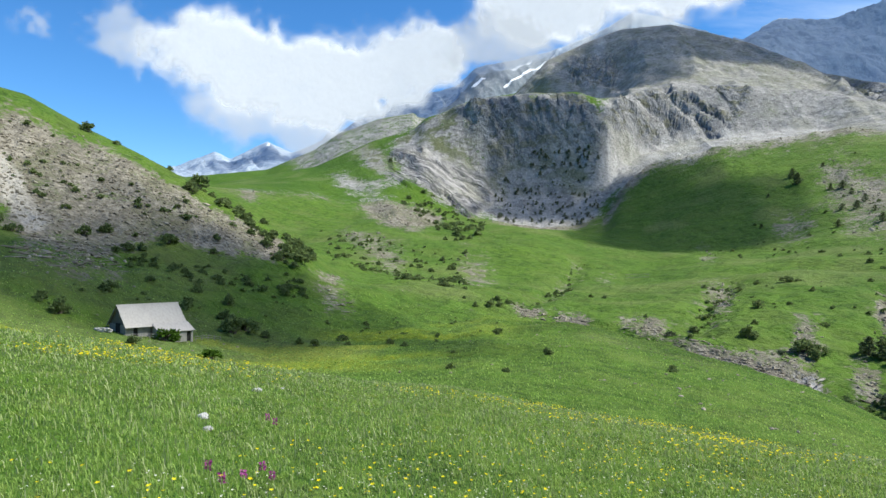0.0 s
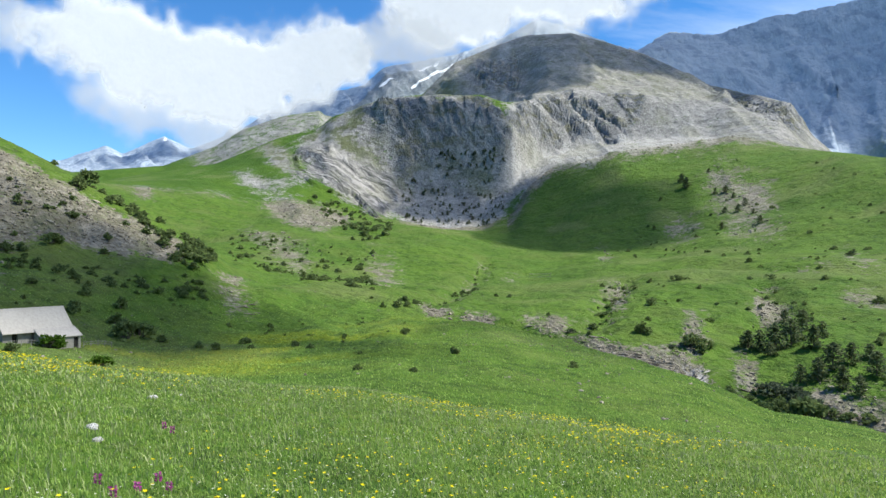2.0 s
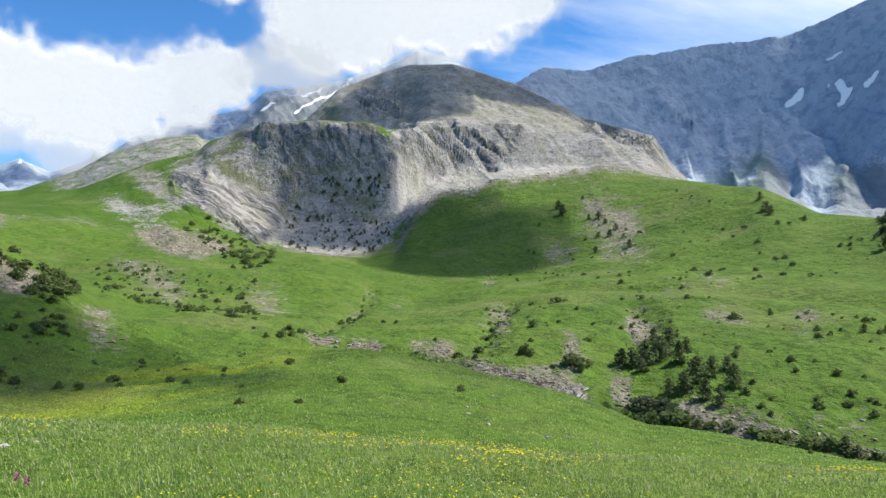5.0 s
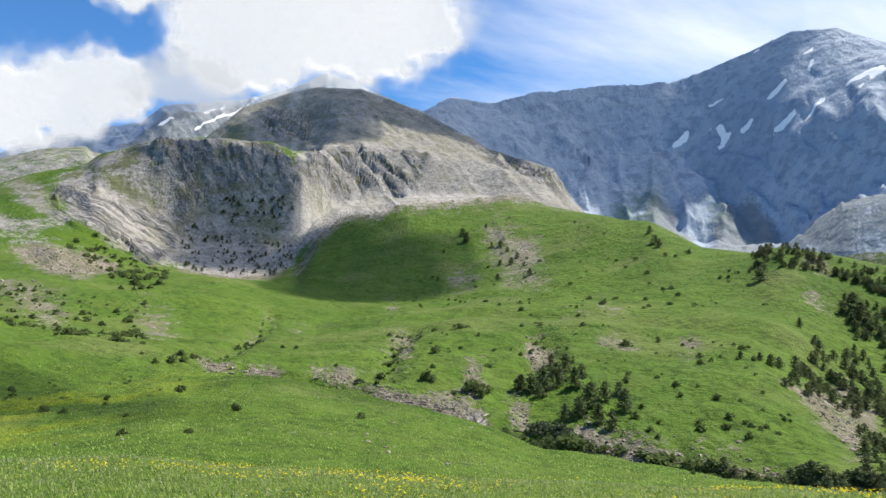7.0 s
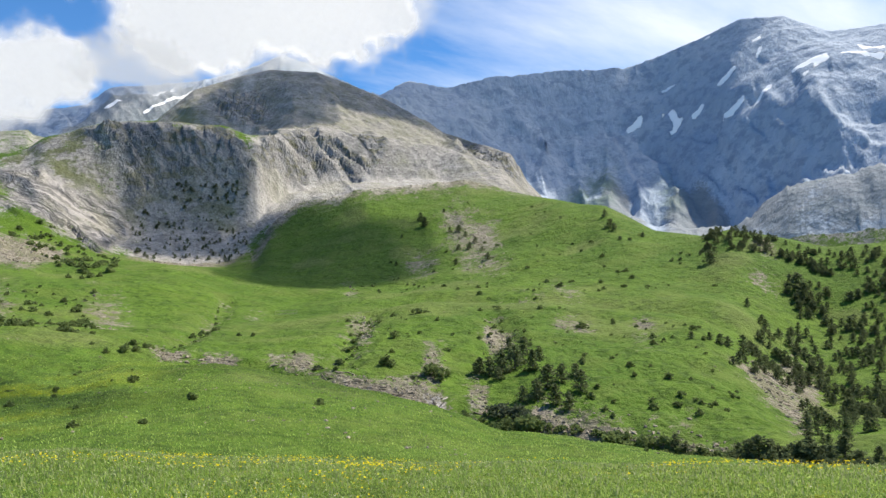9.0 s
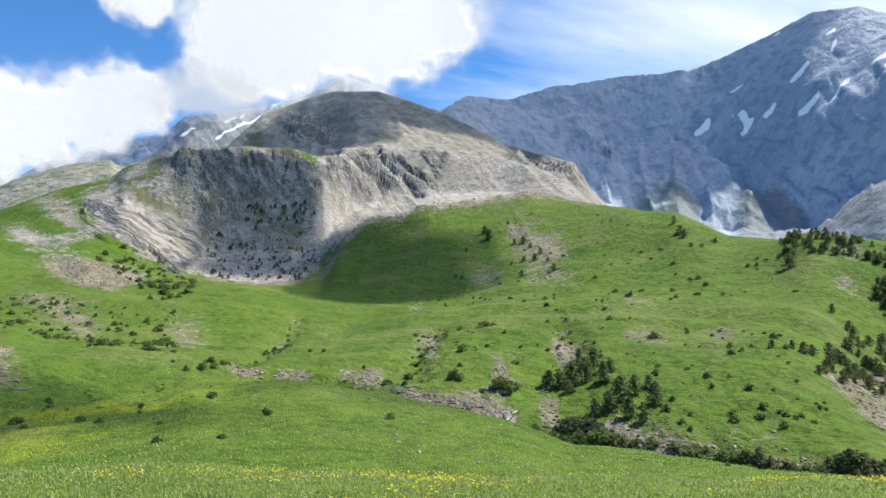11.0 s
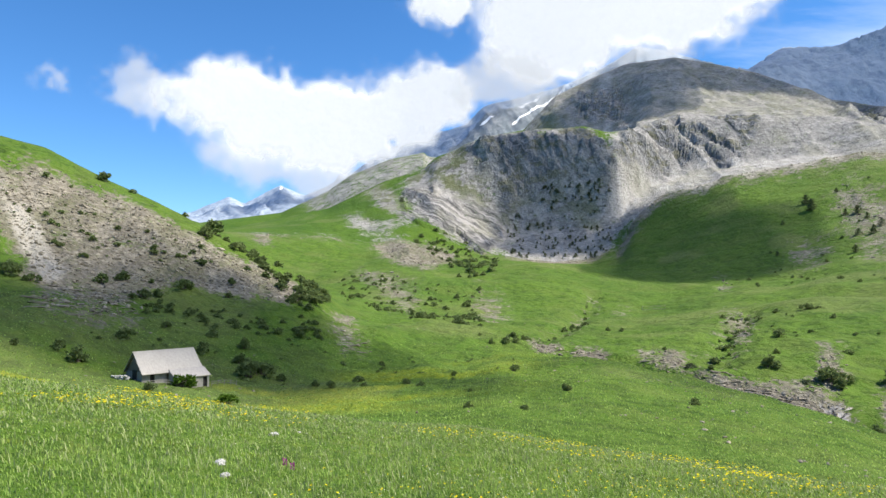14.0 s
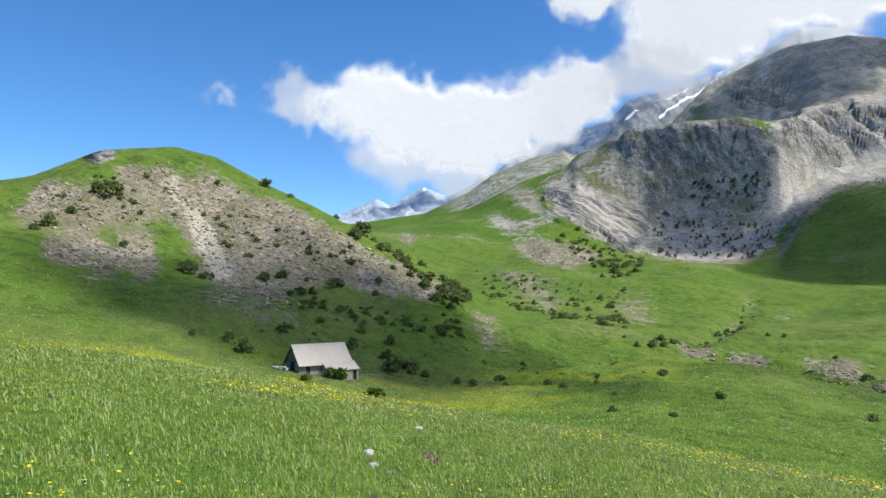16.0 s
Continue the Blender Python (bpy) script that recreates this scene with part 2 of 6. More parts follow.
    col = k.mix(k.attr("dry"), col, (0.20, 0.20, 0.10))
    col = k.mix(torn(k, "rock", edge, 1.5, 0.32, 0.58), col, rock)
    relief = k.math("ADD", k.math("MULTIPLY", fine, 2.0), k.math("MULTIPLY", k.math("MULTIPLY", mid, 7.0), k.ramp(k.attr("rock"), 0, 1, 0.45, 1)))
    relief = k.math("ADD", relief, k.math("MULTIPLY", k.math("MULTIPLY", thin, 9.0), on_slab))
    relief = k.math("ADD", relief, k.math("MULTIPLY", k.math("MULTIPLY", crag, 6.0), k.attr("rock")))
    return k.done(col, 0.92, k.bump(relief, 1.0, 1.3), Specular_IOR_Level=0.1)


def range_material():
    """The far wall: limestone coloured blue-grey for haze, with faint beds and runs, turf and debris on its foot, snow
    in the gullies.
    """
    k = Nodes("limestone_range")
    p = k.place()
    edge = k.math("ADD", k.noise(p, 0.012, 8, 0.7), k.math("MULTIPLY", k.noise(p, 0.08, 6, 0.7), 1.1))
    # haze is put into the colours: blue cast, low contrast, in rock and scree
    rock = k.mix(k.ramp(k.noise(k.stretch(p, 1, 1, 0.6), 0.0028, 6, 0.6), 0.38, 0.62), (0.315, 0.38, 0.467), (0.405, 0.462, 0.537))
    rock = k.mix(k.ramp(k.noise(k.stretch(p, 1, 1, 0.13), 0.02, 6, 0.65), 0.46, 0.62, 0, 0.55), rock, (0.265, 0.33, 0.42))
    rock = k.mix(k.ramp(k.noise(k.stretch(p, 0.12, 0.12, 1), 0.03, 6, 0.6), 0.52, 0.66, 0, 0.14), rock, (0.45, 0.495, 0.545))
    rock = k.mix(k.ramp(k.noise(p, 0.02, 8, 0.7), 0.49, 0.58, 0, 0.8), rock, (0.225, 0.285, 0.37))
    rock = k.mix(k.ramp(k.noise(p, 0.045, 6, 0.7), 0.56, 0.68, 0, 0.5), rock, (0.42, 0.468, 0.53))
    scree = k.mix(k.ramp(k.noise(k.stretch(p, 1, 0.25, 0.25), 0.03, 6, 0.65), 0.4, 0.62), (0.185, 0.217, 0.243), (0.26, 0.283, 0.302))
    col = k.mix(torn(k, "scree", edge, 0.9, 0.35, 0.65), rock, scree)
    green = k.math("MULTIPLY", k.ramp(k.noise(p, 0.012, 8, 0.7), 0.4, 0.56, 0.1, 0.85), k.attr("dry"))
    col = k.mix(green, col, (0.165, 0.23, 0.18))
    white = torn(k, "snow", edge, 0.75, 0.46, 0.54)
    col = k.mix(white, col, (0.93, 0.94, 0.95))
    relief = k.math("ADD", k.math("MULTIPLY", k.noise(k.stretch(p, 1, 1, 0.35), 0.016, 7, 0.6), 15.0), k.math("MULTIPLY", k.noise(k.stretch(p, 0.2, 0.2, 1), 0.035, 5, 0.6), 0.5))
    relief = k.math("MULTIPLY", relief, k.ramp(white, 0, 1, 1, 0.1))
    return k.done(col, 0.92, k.bump(relief, 1.0, 1.4), Specular_IOR_Level=0.1)


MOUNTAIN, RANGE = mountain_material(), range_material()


def leaf_material(name, dark, light, through_light):
    """Leaves or blades: each its own shade, some light shining through."""
    k = Nodes(name)
    own = k.node("NewGeometry", "Random Per Island")
    tree = k.node("ObjectInfo", "Random")
    col = k.mix(own, dark, light)
    col = k.mix(k.math("MULTIPLY", tree, 0.5), col, tuple(0.6 * c for c in dark))
    face = k.node("BsdfDiffuse", 0, Color=col)
    glow = k.node("BsdfTranslucent", 0, Color=k.mix(0.5, col, light))
    k.tree.links.new(blend(k, through_light, face, glow), k.out.inputs["Surface"])
    return k.mat


def blend(k, fac, a, b):
    n = k.tree.nodes.new("ShaderNodeMixShader")
    k.put(n.inputs[0], fac)
    k.put(n.inputs[1], a)
    k.put(n.inputs[2], b)
    return n.outputs[0]


def surface(name, a, b, scale, rough_=0.8, bump=0.3, depth=0.01, stretch=(1, 1, 1), fine=8.0, metal=0.0):
    """A weathered surface of two tones with grain and stains."""
    k = Nodes(name)
    p = k.stretch(k.place(), *stretch)
    n1, n2 = k.noise(p, scale, 5, 0.6), k.noise(p, scale * fine, 5, 0.65)
    col = k.mix(k.ramp(n1, 0.3, 0.7), a, b)
    col = k.mix(k.ramp(n2, 0.4, 0.75, 0, 0.5), col, tuple(0.55 * c for c in a))
    own = k.node("ObjectInfo", "Random")
    col = k.mix(k.math("MULTIPLY", own, 0.25), col, tuple(0.7 * c for c in a))
    return k.done(col, rough_, k.bump(n2, bump, depth), Metallic=metal)


def cloud_material(name, low, high, most, shine):
    """Bright vapour that thins out towards its rim; shine is a glow added for sunlight scattered inside."""
    k = Nodes(name)
    p = k.place()
    n, n2 = k.noise(p, 0.0065, 12, 0.62), k.noise(p, 0.002, 6, 0.6)
    rag = k.math("ADD", k.math("MULTIPLY", k.math("SUBTRACT", n, 0.5), 0.85), k.math("MULTIPLY", k.math("SUBTRACT", n2, 0.5), 0.9))
    thick = k.node("MapRange", 0, {"interpolation_type": "SMOOTHSTEP"}, Value=k.math("ADD", k.attr("vapour"), rag), From_Min=low, From_Max=high, To_Min=0.0, To_Max=most)
    thick = k.math("MULTIPLY", thick, k.ramp(k.attr("vapour"), 0.02, 0.2))
    face = k.node("BsdfDiffuse", 0, Color=(0.30, 0.30, 0.303), Normal=k.bump(n, 0.16, 60.0))
    inner = k.node("BsdfTranslucent", 0, Color=(0.30, 0.305, 0.315))
    body = blend(k, 0.5, face, inner)
    if shine:
        own_glow = k.node("Emission", 0, Color=(0.93, 0.96, 1.0), Strength=shine)
        add = k.tree.nodes.new("ShaderNodeAddShader")
        k.put(add.inputs[0], body)
        k.put(add.inputs[1], own_glow)
        body = add.outputs[0]
    k.tree.links.new(blend(k, thick, k.node("BsdfTransparent", 0), body), k.out.inputs["Surface"])
    return k.mat


NEEDLES = leaf_material("pine_needles", (0.085, 0.115, 0.058), (0.20, 0.24, 0.115), 0.35)
LEAVES = leaf_material("shrub_leaves", (0.105, 0.15, 0.055), (0.25, 0.315, 0.12), 0.35)
PALE_LEAVES = leaf_material("willow_leaves", (0.07, 0.09, 0.055), (0.15, 0.18, 0.11), 0.25)
BRIGHT_LEAVES = leaf_material("fresh_leaves", (0.05, 0.10, 0.015), (0.12, 0.21, 0.03), 0.3)
BARK = surface("bark", (0.11, 0.085, 0.065), (0.19, 0.16, 0.13), 3.0, 0.9, 0.6, 0.02, (1, 1, 0.2))
BLADES = leaf_material("grass_blades", (0.092, 0.185, 0.023), (0.54, 0.70, 0.20), 0.45)
HERBS = leaf_material("herb_leaves", (0.06, 0.15, 0.02), (0.30, 0.42, 0.12), 0.35)
STRAW = leaf_material("seed_stalks", (0.22, 0.29, 0.09), (0.46, 0.50, 0.25), 0.35)
PETALS = leaf_material("buttercup_petals", (0.72, 0.55, 0.01), (0.80, 0.70, 0.03), 0.3)
WHITE_PETALS = leaf_material("white_petals", (0.62, 0.62, 0.42), (0.8, 0.8, 0.74), 0.3)
ORCHID = leaf_material("orchid_petals", (0.30, 0.05, 0.22), (0.50, 0.12, 0.36), 0.3)
RUBBLE = leaf_material("loose_rubble", (0.16, 0.142, 0.11), (0.38, 0.34, 0.27), 0.0)
STONE = surface("pale_limestone", (0.44, 0.43, 0.40), (0.64, 0.62, 0.58), 3.0, 0.9, 0.7, 0.03)
MASONRY = surface("stone_wall", (0.26, 0.245, 0.22), (0.42, 0.40, 0.36), 1.2, 0.9, 0.8, 0.05, fine=6)
ROOF_TIN = surface("grey_sheet_roof", (0.40, 0.365, 0.325), (0.47, 0.435, 0.39), 0.25, 0.55, 0.1, 0.01, (1, 0.25, 1), 10)
OLD_WOOD = surface("weathered_boards", (0.12, 0.105, 0.09), (0.24, 0.22, 0.19), 1.0, 0.85, 0.5, 0.01, (6, 6, 0.5))
GREY_WOOD = surface("bleached_wood", (0.24, 0.225, 0.20), (0.38, 0.36, 0.33), 1.5, 0.85, 0.5, 0.01, (5, 5, 0.6))
# near-black paint that stands for the shade inside door and window openings
OPENING_SHADE = surface("opening_shade", (0.015, 0.014, 0.012), (0.03, 0.028, 0.025), 1.0, 0.9, 0.1)
CLOUD = cloud_material("cloud_vapour", 0.2, 1.7, 1.0, 0.46)
VEIL = cloud_material("thin_cloud_vapour", 0.15, 1.4, 0.55, 0.36)
THIN = cloud_material("shade_cloud_vapour", 0.35, 0.85, 0.6, 0.0)

# ---- the shape of the land: lines of the plan, each as (bearing in degrees, distance, height) ----
LINES = {
    "A": [(-47.1, 24, 0.1), (-39.8, 25, -0.4), (-31.4, 26, -1.3), (-24.1, 27, -2.2), (-17.5, 28, -3.0), (-9.3, 29, -3.8), (-6.9, 29, -4.1), (0.6, 30,
          -4.4), (8.5, 29, -5.0), (27.1, 26, -5.0), (45.4, 24, -4.3), (59.2, 23, -3.6)],
        "B": [(-47.1, 123, -4), (-37.8, 134, -8), (-26.2, 147, -15), (-20.4, 155, -18), (-14.6, 163, -20), (-9.2, 172, -20), (-3.0, 191, -20), (1.6, 216, -20), (3.9, 236, -19), (11.8, 235, -23), (17.4, 221, -27), (25.1, 202, -30), (29.9, 190, -32), (34.2, 186, -37), (41.1, 179, -37),
          (49.6, 172, -38), (59.4, 165, -37)],
        "C": [(-47.2, 163, 2), (-39.9, 170, -1), (-31.5, 178, -2), (-22.3, 187, -10), (-14.6, 198, -14), (-9.2, 208, -16), (-3.0, 230, -18), (1.7,
          249, -16), (5.0, 262, -17), (13.0, 256, -22), (66.0, 190, -36)],
        "D": [(-47.3, 216, 16), (-45.6, 217, 16), (-37.1, 220, 9), (-31.6, 222, 7), (-24.2, 225, 1), (-17.5, 230, -3), (-12.6, 233, -7), (-7.7, 243,
          -11), (-3.0, 260, -12), (1.7, 275, -13.5), (3.9, 280, -15), (11.8, 266, -22), (17.4, 251, -23), (22.2, 239, -27), (29.5, 219, -33), (34.2,
          213, -37), (38.9, 207, -36), (45.5, 200, -38), (51.6, 196, -39), (59.5, 190, -38)],
        "E": [(-47.5, 317, 47), (-45.4, 322, 51), (-41.8, 332, 64), (-41.0, 334, 67), (-35.7, 348, 74), (-32.6, 345, 70), (-28.3, 336, 55), (-22.8,
          312, 37), (-19.9, 300, 26), (-16.5, 289, 16), (-12.6, 277, 5), (-9.7, 283, -5), (-6.8, 294, -10), (-3.0, 314, -11), (1.7, 347, -12.5), (3.9, 360, -14), (8.2, 376, -16), (15.4, 390, -16), (22.1, 385, -10), (28.5, 381, -3), (34.3, 374, -5), (39.4, 367, -5), (45.7, 357, -8), (51.1,
          336, -11), (53.8, 325, -22), (56.6, 316, -36), (59.6, 307, -47)],
        "F": [(-47.2, 425, -10), (-22.3, 466, 21), (-17.5, 478, 17), (-12.6, 495, 4), (-5.9, 517, 13), (-2.3, 534, 17), (3.7, 566, 19), (8.0, 589,
          22), (12.5, 593, 13), (17.3, 581, 4), (27.0, 554, 8), (36.7, 525, 16), (45.8, 497, 14), (53.9, 466, 4), (56.8, 455, -14), (59.8, 444, -25)],
        "G": [(-47.2, 629, 11), (-22.4, 712, 72), (-19.5, 723, 68), (-16.5, 739, 67), (-11.6, 765, 68), (-9.6, 775, 64), (-7.8, 785, 62), (-4.3, 803,
          67), (-2.1, 812, 63), (3.6, 835, 46), (8.0, 852, 38), (11.6, 865, 42), (13.8, 865, 55), (15.2, 930, 99), (17.1, 985, 135), (23.0, 958, 155),
          (31.9, 984, 172), (37.7, 933, 138), (41.4, 847, 112), (43.7, 792, 102), (47.6, 716, 65), (51.7, 645, 52), (53.3, 634, 57), (56.7, 620, 48),
          (60.1, 605, 37)],
        "H": [(-47.3, 914, 35), (-22.6, 1037, 115), (-19.5, 1053, 101), (-14.5, 1075, 125), (-11.1, 1092, 141), (-8.1, 1105, 171), (-6.2, 1115, 191),
          (-2.7, 1113, 212), (-1.7, 1110, 231), (0.1, 1104, 241), (0.7, 1102, 249), (2.5, 1097, 260), (2.8, 1096, 263), (7.5, 1081, 267), (11.2, 1069,
          265), (13.1, 1063, 250), (15.0, 1096, 260), (18.9, 1206, 308), (23.9, 1239, 300), (29.9, 1279, 286), (34.8, 1218, 239), (37.2, 1187, 170),
          (39.5, 1156, 126), (45.8, 1094, 63), (60.0, 957, 24)],
        "K": [(-47.3, 1517, 46), (-22.4, 1673, 171), (-15.0, 1719, 209), (-11.1, 1743, 269), (-9.1, 1754, 316), (-5.6, 1768, 362), (-2.7, 1780, 383),
          (-2.4, 1782, 372), (-0.8, 1788, 367), (0.1, 1792, 378), (2.3, 1803, 426), (6.0, 1833, 450), (8.8, 1864, 550), (12.7, 1929, 624), (14.9,
          1944, 652), (18.8, 1920, 647), (21.8, 1901, 607), (24.9, 1843, 550), (29.9, 1743, 432), (35.8, 1606, 342), (37.2, 1570, 265), (39.5, 1511,
          189), (45.8, 1455, 60), (60.0, 1346, 14)],
        "I": [(-47.3, 2389, 89), (-22.4, 2285, 194), (-7.7, 2224, 226), (2.9, 2180, 343), (15.9, 2165, 335), (25.6, 2189, 444), (35.5, 2227, 354),
          (40.3, 2252, 297), (47.3, 2286, 245), (51.6, 2280, 202), (53.7, 2254, 206), (55.8, 2228, 273), (57.8, 2202, 326), (60.8, 2164, 339), (64.0,
          2125, 345)],
        "M": [(-47.3, 3555, 131), (-22.4, 3139, 306), (-12.6, 2976, 356), (-8.2, 2903, 498), (3.2, 2696, 609), (15.0, 2515, 655), (26.9, 2698, 668),
          (34.3, 3060, 753), (40.6, 3200, 774), (45.2, 3230, 785), (49.1, 3140, 719), (54.4, 2945, 747), (60.7, 2920, 874)],
        "J": [(-47.4, 4300, 311), (-24.3, 4300, 453), (-22.5, 4300, 510), (-19.2, 4300, 624), (-18.0, 4300, 580), (-16.8, 4300, 626), (-15.0, 4300,
          701), (-13.1, 4300, 645), (-10.1, 3916, 671), (-8.2, 3546, 685), (-6.2, 3281, 724), (-2.9, 3204, 771), (1.0, 3111, 803), (2.6, 3073, 872),
          (5.6, 3002, 892), (9.2, 2918, 900), (13.0, 2826, 951), (15.8, 2754, 999), (17.8, 2822, 993), (21.8, 2983, 952), (24.3, 3084, 932), (25.8,
          3144, 1008), (26.8, 3166, 1038), (30.4, 3230, 1030), (33.8, 3295, 1095), (39.7, 3402, 1152), (45.7, 3497, 1171), (48.8, 3482, 1217), (52.2,
          3466, 1280), (54.7, 3454, 1333), (57.7, 3439, 1308), (60.8, 3425, 1190)],
}
BEHIND = {"A": (25, 4), "B": (150, 28), "C": (180, 34), "D": (220, 42), "E": (350, 70), "F": (500, 95), "G": (800, 150),
          "H": (1100, 210), "K": (1800, 330), "I": (2300, 340), "M": (2900, 380), "J": (3500, 520)}
VIEW_LOW, VIEW_HIGH, STEP = -50.0, 68.0, 0.125
BEARINGS = np.concatenate([np.arange(VIEW_LOW, VIEW_HIGH + 1e-6, STEP), np.arange(VIEW_HIGH + 2, 310.0, 3.0)])


def soft(a, width):
    """Rounds a line's corners a little."""
    w = np.exp(-0.5 * (np.arange(-12, 13) * STEP / width) ** 2)
    w /= w.sum()
    return np.convolve(np.concatenate([np.full(12, a[0]), a, np.full(12, a[-1])]), w, "valid")


def line(name, width=0.3):
    rows = LINES[name]
    r0, z0 = BEHIND[name]
    b = [VIEW_LOW - 60] + [q[0] for q in rows] + [VIEW_HIGH + 70, VIEW_HIGH + 130]
    first, last = rows[0], rows[-1]
    rs = [r0] + [q[1] for q in rows] + [0.5 * (r0 + last[1]), r0]
    zs = [z0] + [q[2] for q in rows] + [0.5 * (z0 + last[2]), z0]
    shown = BEARINGS <= VIEW_HIGH + 1e-6
    bb = np.where(BEARINGS > 250, BEARINGS - 360, BEARINGS)
    r, z = np.interp(bb, b, rs), np.interp(bb, b, zs)
    r[shown], z[shown] = soft(r[shown], width), soft(z[shown], width)
    return r, z


def step(x, low, high):
    t = np.clip((x - low) / (high - low), 0, 1)
    return t * t * (3 - 2 * t)


def knots():
    """All lines of the land from the feet outwards, with the hollows between them."""
    b = np.where(BEARINGS > 250, BEARINGS - 360, BEARINGS)
    L = {n: line(n, 0.1 if n in "JK" else 0.25 if n in "EGHMI" else 0.8) for n in LINES}
    (ra, za), (rb, zb), (rh, zh), (rk, zk), (rm, zm), (rj, zj) = (L[n] for n in "ABHKMJ")
    fall = (za - 1.6) / ra
    A2 = ra * 1.5, 1.6 + (fall - 0.035) * ra * 1.5
    gully = step(b, 3.0, 13.0) * (1 - step(b, 75, 95))
    rc, zc = L["C"]
    C = rc * (1 - gully) + (rb + 13) * gully, zc * (1 - gully) + (zb - 4.5) * gully
    spur = 1 - step(b, 13.5, 17.0)
    H2 = rh + 110 * spur + 0.3 * (rk - rh) * (1 - spur), zh - 25 * spur + 0.25 * (zk - zh) * (1 - spur)
    K2 = rk + 150, zk - 60
    ri, zi = L["I"]
    I2 = ri + 160, zi - 70
    END = np.full_like(ra, 4900.0), zj * 0.35
    O = np.zeros_like(ra), np.zeros_like(ra)
    return [O, L["A"], A2, L["B"], C, L["D"], L["E"], L["F"], L["G"], L["H"], H2, L["K"], K2, L["I"], I2, L["M"], L["J"], END]


NAMES = ["O", "A", "A2", "B", "C", "D", "E", "F", "G", "H", "H2", "K", "K2", "I", "I2", "M", "J", "END"]
COUNTS = [50, 10, 36, 12, 16, 54, 22, 46, 66, 12, 42, 8, 14, 10, 46, 56, 4]


def loft():
    """Distances and heights over bearing and row; u counts the lines from near to far."""
    K = knots()
    R, Z = np.array([k[0] for k in K]), np.array([k[1] for k in K])
    h, d = np.diff(R, axis=0), np.diff(Z, axis=0) / np.diff(R, axis=0)
    m = np.zeros_like(Z)
    m[0], m[-1] = d[0], d[-1]
    w1, w2 = 2 * h[1:] + h[:-1], h[1:] + 2 * h[:-1]
    same = d[:-1] * d[1:] > 0
    with np.errstate(divide="ignore", invalid="ignore"):
        m[1:-1] = np.where(same, (w1 + w2) / (w1 / d[:-1] + w2 / d[1:]), 0)
    shown = BEARINGS <= VIEW_HIGH + 1e-6
    for q in m[1:-1]:
        q[shown] = soft(soft(q[shown], 0.8), 0.8)
    before, after = m.copy(), m.copy()
    for name, keen in (("H", 0.75), ("K", 0.9), ("J", 0.9), ("E", 0.35)):
        i = NAMES.index(name)
        before[i], after[i] = keen * d[i - 1] + (1 - keen) * m[i], keen * d[i] + (1 - keen) * m[i]
    rr, zz, uu = [], [], []
    for i, n in enumerate(COUNTS):
        for j in range(n):
            f = j / n
            if i == 0:
                f = f ** 1.6
            s, g = f, h[i]
            if NAMES[i] == "G":
                # rubble at a low angle below, steep rock above
                low = 0.5 * s + 0.5 * step(s, 0.42, 0.86)
                crag = step(BEARINGS, -3, 3) * (1 - step(BEARINGS, 30, 37))
                rr.append(R[i] + s * g)
                zz.append(Z[i] + (Z[i + 1] - Z[i]) * (low * crag + s * (1 - crag)))
                uu.append(i + s)
                continue
            rr.append(R[i] + s * g)
            zz.append((1 + 2 * s) * (1 - s) ** 2 * Z[i] + s * (1 - s) ** 2 * g * after[i] + s * s * (3 - 2 * s) * Z[i + 1] + s * s * (s - 1) * g * before[i + 1])
            uu.append(i + s)
    rr.append(R[-1]), zz.append(Z[-1]), uu.append(len(COUNTS))
    return np.array(rr), np.array(zz), np.array(uu)


TABLE = np.random.RandomState(5).permutation(4096)
LEAN = np.random.RandomState(6).uniform(-1, 1, 4096)


def grain(x, y):
    """Smooth value noise from -1 to 1."""
    ix, iy = np.floor(x).astype(int), np.floor(y).astype(int)
    fx, fy = x - ix, y - iy
    fx, fy = fx * fx * fx * (fx * (fx * 6 - 15) + 10), fy * fy * fy * (fy * (fy * 6 - 15) + 10)

    def v(i, j):
        return LEAN[TABLE[(TABLE[i & 4095] + j) & 4095]]
    return (v(ix, iy) * (1 - fx) + v(ix + 1, iy) * fx) * (1 - fy) + (v(ix, iy + 1) * (1 - fx) + v(ix + 1, iy + 1) * fx) * fy


def rough(x, y, octaves=5, gain=0.5):
    s, a = 0, 1.0
    for o in range(octaves):
        s = s + a * grain(x * 2 ** o + 17.3 * o, y * 2 ** o - 9.1 * o)
        a *= gain
    return s


def ribs(x, y, octaves=4, gain=0.5):
    """Ridged noise from 0 to about 2: sharp crests between gullies."""
    s, a = 0, 1.0
    for o in range(octaves):
        s = s + a * (1 - np.abs(grain(x * 2 ** o + 31.7 * o, y * 2 ** o + 5.5 * o))) ** 2
        a *= gain
    return s


def facets(x, y):
    """Crags: tilted planes that meet in sharp edges, from about -1 to 1."""
    ix, iy = np.floor(x).astype(int), np.floor(y).astype(int)
    near, value = np.full(x.shape, 1e9), np.zeros(x.shape)
    for dx in (-1, 0, 1):
        for dy in (-1, 0, 1):
            i, j = ix + dx, iy + dy
            a, b, c, d, e = (LEAN[TABLE[(TABLE[(i + 7 * q) & 4095] + j + 131 * q) & 4095]] for q in range(5))
            px, py = x - (i + 0.5 + 0.45 * a), y - (j + 0.5 + 0.45 * b)
            gap = px * px + py * py
            closer = gap < near
            near = np.where(closer, gap, near)
            value = np.where(closer, 0.45 * c + 0.9 * d * px + 0.9 * e * py, value)
    return value


DIST, HIGH, ROWS = loft()
B2 = np.where(BEARINGS > 250, BEARINGS - 360, BEARINGS)[None, :] + 0 * DIST
U2 = ROWS[:, None] + 0 * DIST
